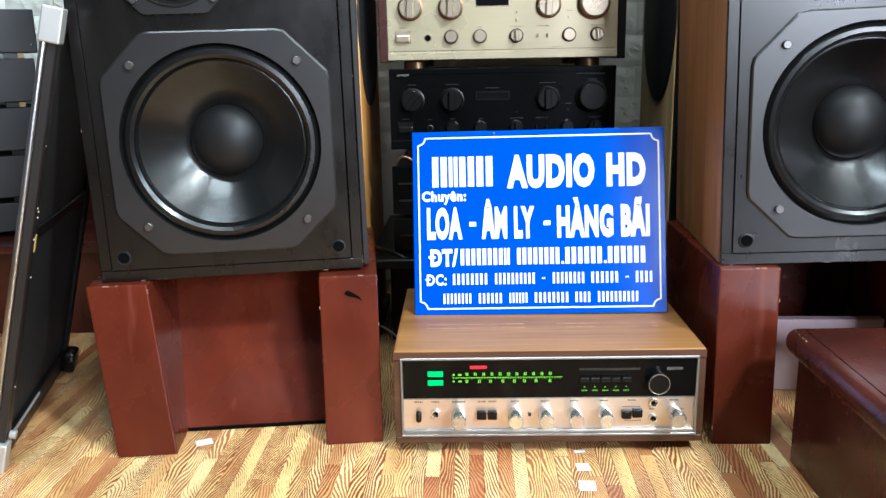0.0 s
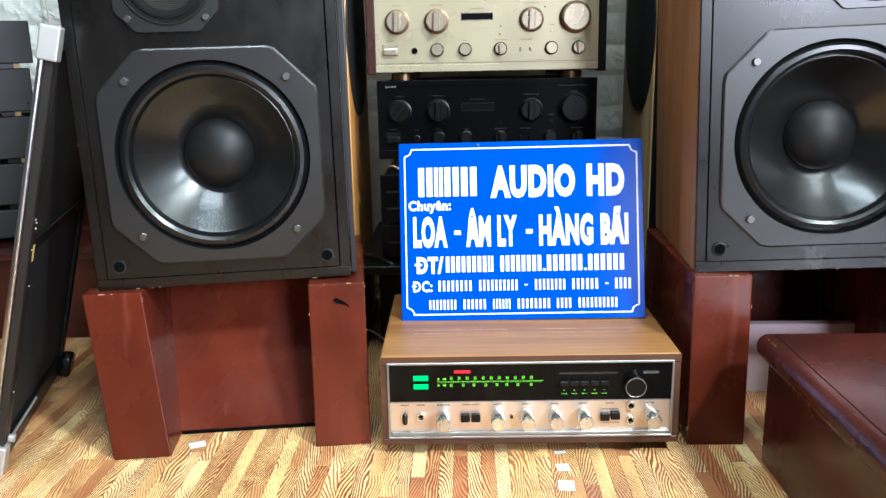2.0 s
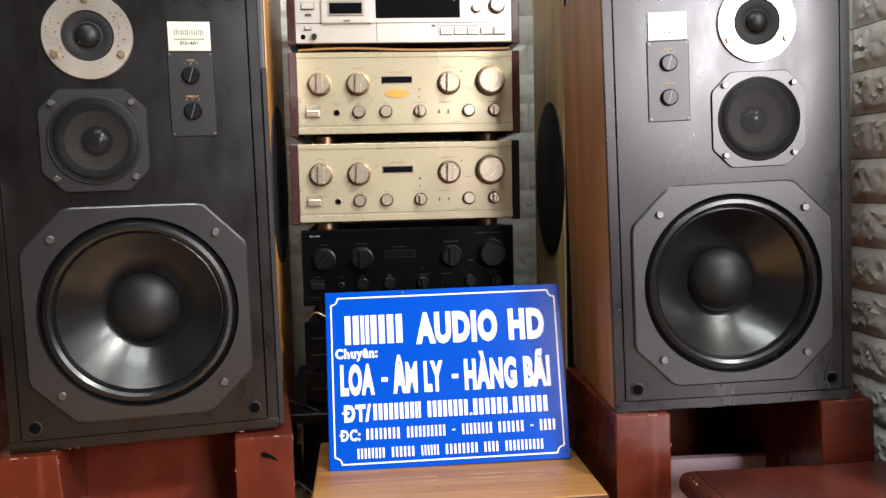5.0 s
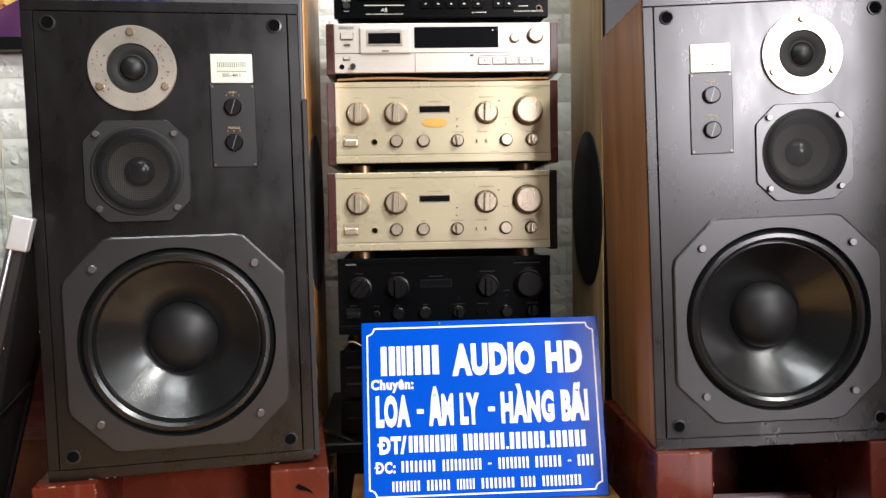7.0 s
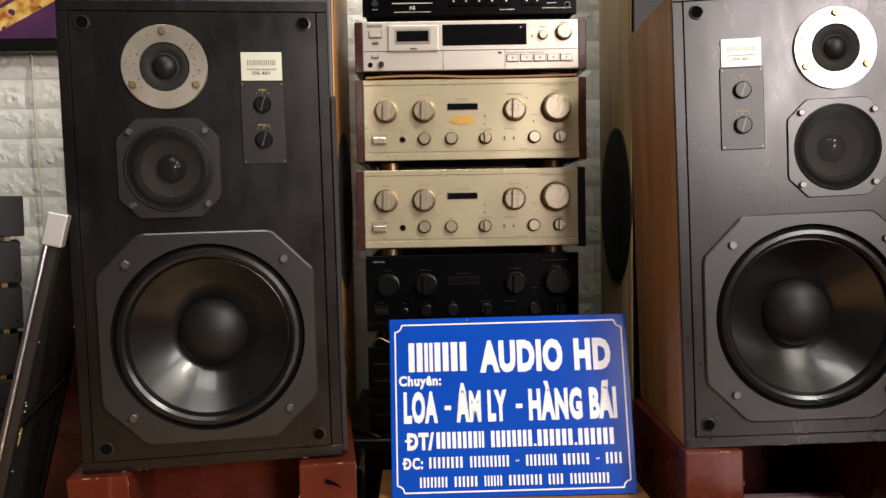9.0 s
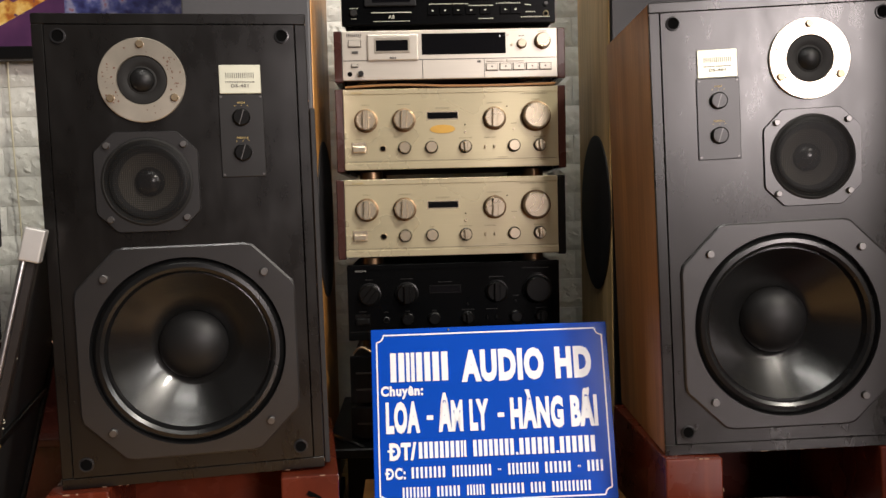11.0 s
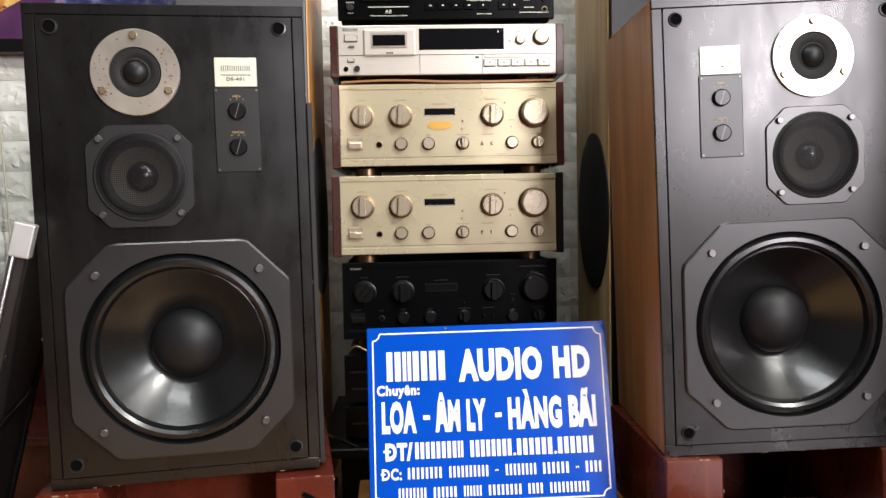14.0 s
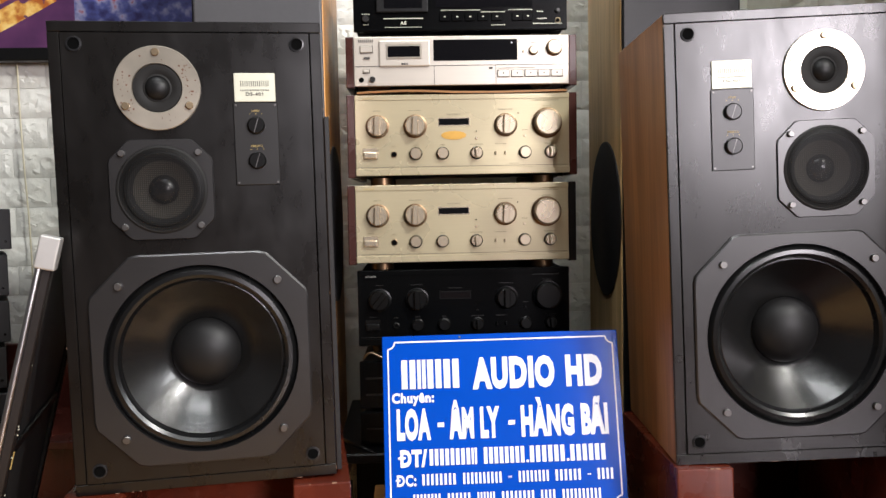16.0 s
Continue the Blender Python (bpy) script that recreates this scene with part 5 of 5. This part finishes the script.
# ---- red bench with black components at the back ----
bn = thing("wooden_bench", pose(-1.2, 1.724, 0), "low dark red lacquered bench against the stone wall", "bench")
part("seat", box(-0.7, 0.68, -0.012, 0.3, 0.185, 0.205, 0.004), "darkred", bn)
part("front_board", box(-0.69, 0.67, 0.0, 0.02, 0.0, 0.185, 0.002, 1), "darkred", bn)
part("end_board", box(0.65, 0.67, 0.02, 0.3, 0.0, 0.185, 0.002, 1), "darkred", bn)
part("backrest", box(-0.69, 0.67, 0.3, 0.325, 0.0, 0.37, 0.004), "darkred", bn)


def black_unit(x, z, h, w):
    u = thing("black_component", pose(x, 1.86, z, 0, 0, 28), "black hi-fi component seen from its plain side, in a stack", "hi-fi component", "stacked black components")
    part("case", box(-w, 0, 0, 0.2, 0.012, h, 0.002, 1), "unitcase", u)
    part("screw", disc(-0.012, 0.03, 0.003, -0.0015, 0.0005, 10), "knobblack", u)
    for dx in (-0.07, -w + 0.05):
        ft = part("foot", box(dx, dx + 0.04, 0.01, 0.05, 0, 0.0125, 0.001, 1), "knobblack", u)
        part("foot_pad", box(dx + 0.028, dx + 0.0405, 0.0095, 0.012, 0.001, 0.012), "goldink", ft)


z = 0.205
for k, (x, h) in enumerate(((-0.992, 0.078), (-0.998, 0.108), (-0.986, 0.108), (-0.985, 0.108), (-0.974, 0.106))):
    black_unit(x, z, h - 0.0005, 0.43)
    z += h

# ---- framed picture and hanging cord on the back wall ----
pc = thing("framed_picture", pose(-1.1, 2.09, 1.09), "framed print of a purple and orange lit stage", "picture")
part("print", box(-0.6, 0.5, 0.004, 0.02, 0.03, 0.7), "poster", pc)
for x0, x1, z0, z1 in ((-0.63, 0.53, 0.0, 0.034), (-0.63, 0.53, 0.7, 0.735), (-0.63, -0.598, 0.034, 0.7), (0.498, 0.53, 0.034, 0.7)):
    part("frame_bar", box(x0, x1, 0.0, 0.032, z0, z1, 0.004), "blackcase", pc)


def tube(points, r, seg=8):
    """A round cord through points, smoothed."""
    cu = bpy.data.curves.new("cord", "CURVE")
    cu.dimensions, cu.bevel_depth, cu.bevel_resolution, cu.resolution_u = "3D", r, 2, 6
    sp = cu.splines.new("BEZIER")
    sp.bezier_points.add(len(points) - 1)
    for b, p in zip(sp.bezier_points, points):
        b.co, b.handle_left_type, b.handle_right_type = p, "AUTO", "AUTO"
    ob = bpy.data.objects.new("cord", cu)
    scene.collection.objects.link(ob)
    me = bpy.data.meshes.new_from_object(ob.evaluated_get(bpy.context.evaluated_depsgraph_get()))
    bpy.data.objects.remove(ob)
    bm = bmesh.new()
    bm.from_mesh(me)
    bpy.data.meshes.remove(me)
    return smooth(bm, 60)


def cord(name, points, r, material, label):
    ob = part(name, tube(points, r), material, None)
    return tagged(ob, label, "cable")


cord("hanging_cord", [(-1.066, 2.125, 1.12), (-1.063, 2.122, 0.95), (-1.058, 2.12, 0.82), (-1.053, 2.122, 0.68), (-1.05, 2.122, 0.46)], 0.0022, "cordcream", "thin cream cord hanging on the stone wall")
cord("speaker_cable", [(-0.235, 1.72, 0.004), (-0.2, 1.67, 0.03), (-0.165, 1.63, 0.022), (-0.12, 1.56, 0.004), (-0.08, 1.54, 0.004)], 0.0025, "cable", "grey cable lying behind the receiver")
cord("signal_lead", [(-0.15, 1.595, 0.392), (-0.135, 1.59, 0.405), (-0.11, 1.592, 0.395), (-0.08, 1.6, 0.402), (-0.04, 1.64, 0.39)], 0.0022, "brass", "loose brass-coloured lead on a component")
cord("black_lead", [(-0.2, 1.66, 0.207), (-0.17, 1.59, 0.215), (-0.13, 1.575, 0.2), (-0.09, 1.57, 0.14), (-0.06, 1.56, 0.05), (-0.05, 1.55, 0.004)], 0.004, "knobblack", "thick black lead hanging off the base")

# ---- scraps on the floor ----
def scrap(x, y, w, l, turn, label):
    ob = part("paper_scrap", box(-w / 2, w / 2, -l / 2, l / 2, 0, 0.0006), "card", None)
    ob.matrix_world = pose(x, y, 0.0008, 0, 0, turn)
    tagged(ob, label, "paper", "paper scraps")


scrap(0.159, 1.106, 0.02, 0.022, 4, "small white paper scrap on the floor")
scrap(0.158, 1.052, 0.024, 0.028, -3, "small white paper scrap on the floor")
scrap(0.16, 1.155, 0.018, 0.008, 8, "thin white paper scrap on the floor")
scrap(-0.434, 1.188, 0.026, 0.02, 25, "crumpled pale scrap on the floor by the stand")


# ---- stone tiles on the walls ----
def tile_mesh(n, w, h, bulge, crease):
    """A split stone tile: a flat margin round a broken, chiselled middle."""
    rnd = random.Random(40 + n)
    bm = bmesh.new()
    nx, nz = 22, 11
    seat = Vector((7.3 * n, 3.1, 1.7 * n))
    grid = []
    for j in range(nz + 1):
        row = []
        for i in range(nx + 1):
            edge = i in (0, nx) or j in (0, nz)
            x = -w / 2 + w * i / nx + (0 if edge else rnd.uniform(-0.35, 0.35) * w / nx)
            zz = -h / 2 + h * j / nz + (0 if edge else rnd.uniform(-0.35, 0.35) * h / nz)
            inset = min(w / 2 - abs(x), h / 2 - abs(zz))
            m = min(1.0, max(0.0, (inset - 0.004) / 0.012))
            p = Vector((x, 0, zz)) + seat
            low = 0.5 + 0.7 * noise.noise(p * 22)
            ridge = 1 - 2 * abs(noise.noise(p * 48 + Vector((5, 0, 0))))
            fine = noise.noise(p * 120)
            up = min(1.0, max(-0.15, 0.55 * low + 0.5 * ridge + 0.14 * fine))
            row.append(bm.verts.new((x, -0.0075 - bulge * m * up - (0.001 * rnd.random() if not edge else 0), zz)))
        grid.append(row)
    for j in range(nz):
        for i in range(nx):
            a, b, c, d = grid[j][i], grid[j][i + 1], grid[j + 1][i + 1], grid[j + 1][i]
            if rnd.random() < 0.5:
                bm.faces.new((a, b, c)), bm.faces.new((a, c, d))
            else:
                bm.faces.new((a, b, d)), bm.faces.new((b, c, d))
    rim = [grid[0][i] for i in range(nx)] + [grid[j][nx] for j in range(nz)] + [grid[nz][i] for i in range(nx, 0, -1)] + [grid[j][0] for j in range(nz, 0, -1)]
    low = [bm.verts.new((v.co.x, 0.002, v.co.z)) for v in rim]
    for k in range(len(rim)):
        q = (k + 1) % len(rim)
        bm.faces.new((rim[k], low[k], low[q], rim[q]))
    bmesh.ops.recalc_face_normals(bm, faces=bm.faces)
    smooth(bm, crease)
    me = bpy.data.meshes.new("stone_tile")
    bm.to_mesh(me)
    bm.free()
    me.materials.append(M["stone"])
    return me


TW, TH = 0.19, 0.0785
flat_tiles = [tile_mesh(n, TW - 0.001, TH - 0.001, 0.008, 22) for n in range(9)]
rough_tiles = [tile_mesh(n, TW - 0.002, TH - 0.002, 0.009, 24) for n in range(9)]
rnd = random.Random(11)


def tile(m, parent, tiles):
    ob = new("stone_tile", rnd.choice(tiles))
    ob.parent = parent
    ob.matrix_world = m @ (pose(0, 0, 0, 0, 180, 0) if rnd.random() < 0.5 else Matrix.Identity(4))


for j in range(-5, 9):
    for i in range(-7, 4):
        x = -1.102 + (i + 6) * TW + (TW / 2 if j % 2 else 0)
        if -1.45 < x < 0.78:
            tile(pose(x, YB, 0.715 + TH * (j + 0.5)), wall_north, flat_tiles)
for j in range(-8, 10):
    for i in range(0, 5):
        y = 1.375 - TW / 2 - TW + i * TW
        if y + TW / 2 < YB - 0.02:
            tile(pose(XR, y, 0.687 + TH * (j + 0.5), 0, 0, -90), wall_east, rough_tiles)

# ---- floor strips ----
SW = 0.0215
strip_cache = {}


def strip_mesh(length):
    key = round(length, 2)
    if key not in strip_cache:
        bm = box(-SW / 2 + 0.0002, SW / 2 - 0.0002, -key / 2 + 0.0002, key / 2 - 0.0002, -0.003, 0, 0.0003, 1)
        me = bpy.data.meshes.new("floor_strip")
        bm.to_mesh(me)
        bm.free()
        me.materials.append(M["vinyl"])
        strip_cache[key] = me
    return strip_cache[key], key


rnd = random.Random(21)
verts, faces = [], []
x = XL + SW
while x < XE:
    # strips start near y 0.25, the unseen floor before it stays dark
    y = 0.25 - rnd.uniform(0, 0.2)
    while y < YB - 0.02:
        me, ln = strip_mesh(rnd.choice((0.09, 0.12, 0.16, 0.2, 0.24, 0.28, 0.32)))
        if y + ln > (YB if x < XR else 0.75):
            break
        yc = y + ln / 2
        if -0.78 < x < 0.5 and 0.93 < yc < 1.36 and not (-0.1 < x < 0.32 and yc > 1.24):
            ob = new("floor_strip", me)
            ob.parent = floor
            ob.location = (x, yc, 0)
        else:
            n = len(verts)
            a, b = SW / 2 - 0.0002, ln / 2 - 0.0002
            for zz in (-0.003, 0):
                verts += [(x - a, yc - b, zz), (x + a, yc - b, zz), (x + a, yc + b, zz), (x - a, yc + b, zz)]
            faces += [(n + 4, n + 5, n + 6, n + 7), (n, n + 1, n + 5, n + 4), (n + 1, n + 2, n + 6, n + 5), (n + 2, n + 3, n + 7, n + 6), (n + 3, n, n + 4, n + 7)]
        y += ln
    x += SW
me = bpy.data.meshes.new("floor_strips_rest")
me.from_pydata(verts, [], faces)
me.materials.append(M["vinyl"])
rest = new("floor_strips_rest", me)
rest.parent = floor
tagged(rest, kind="stuff")
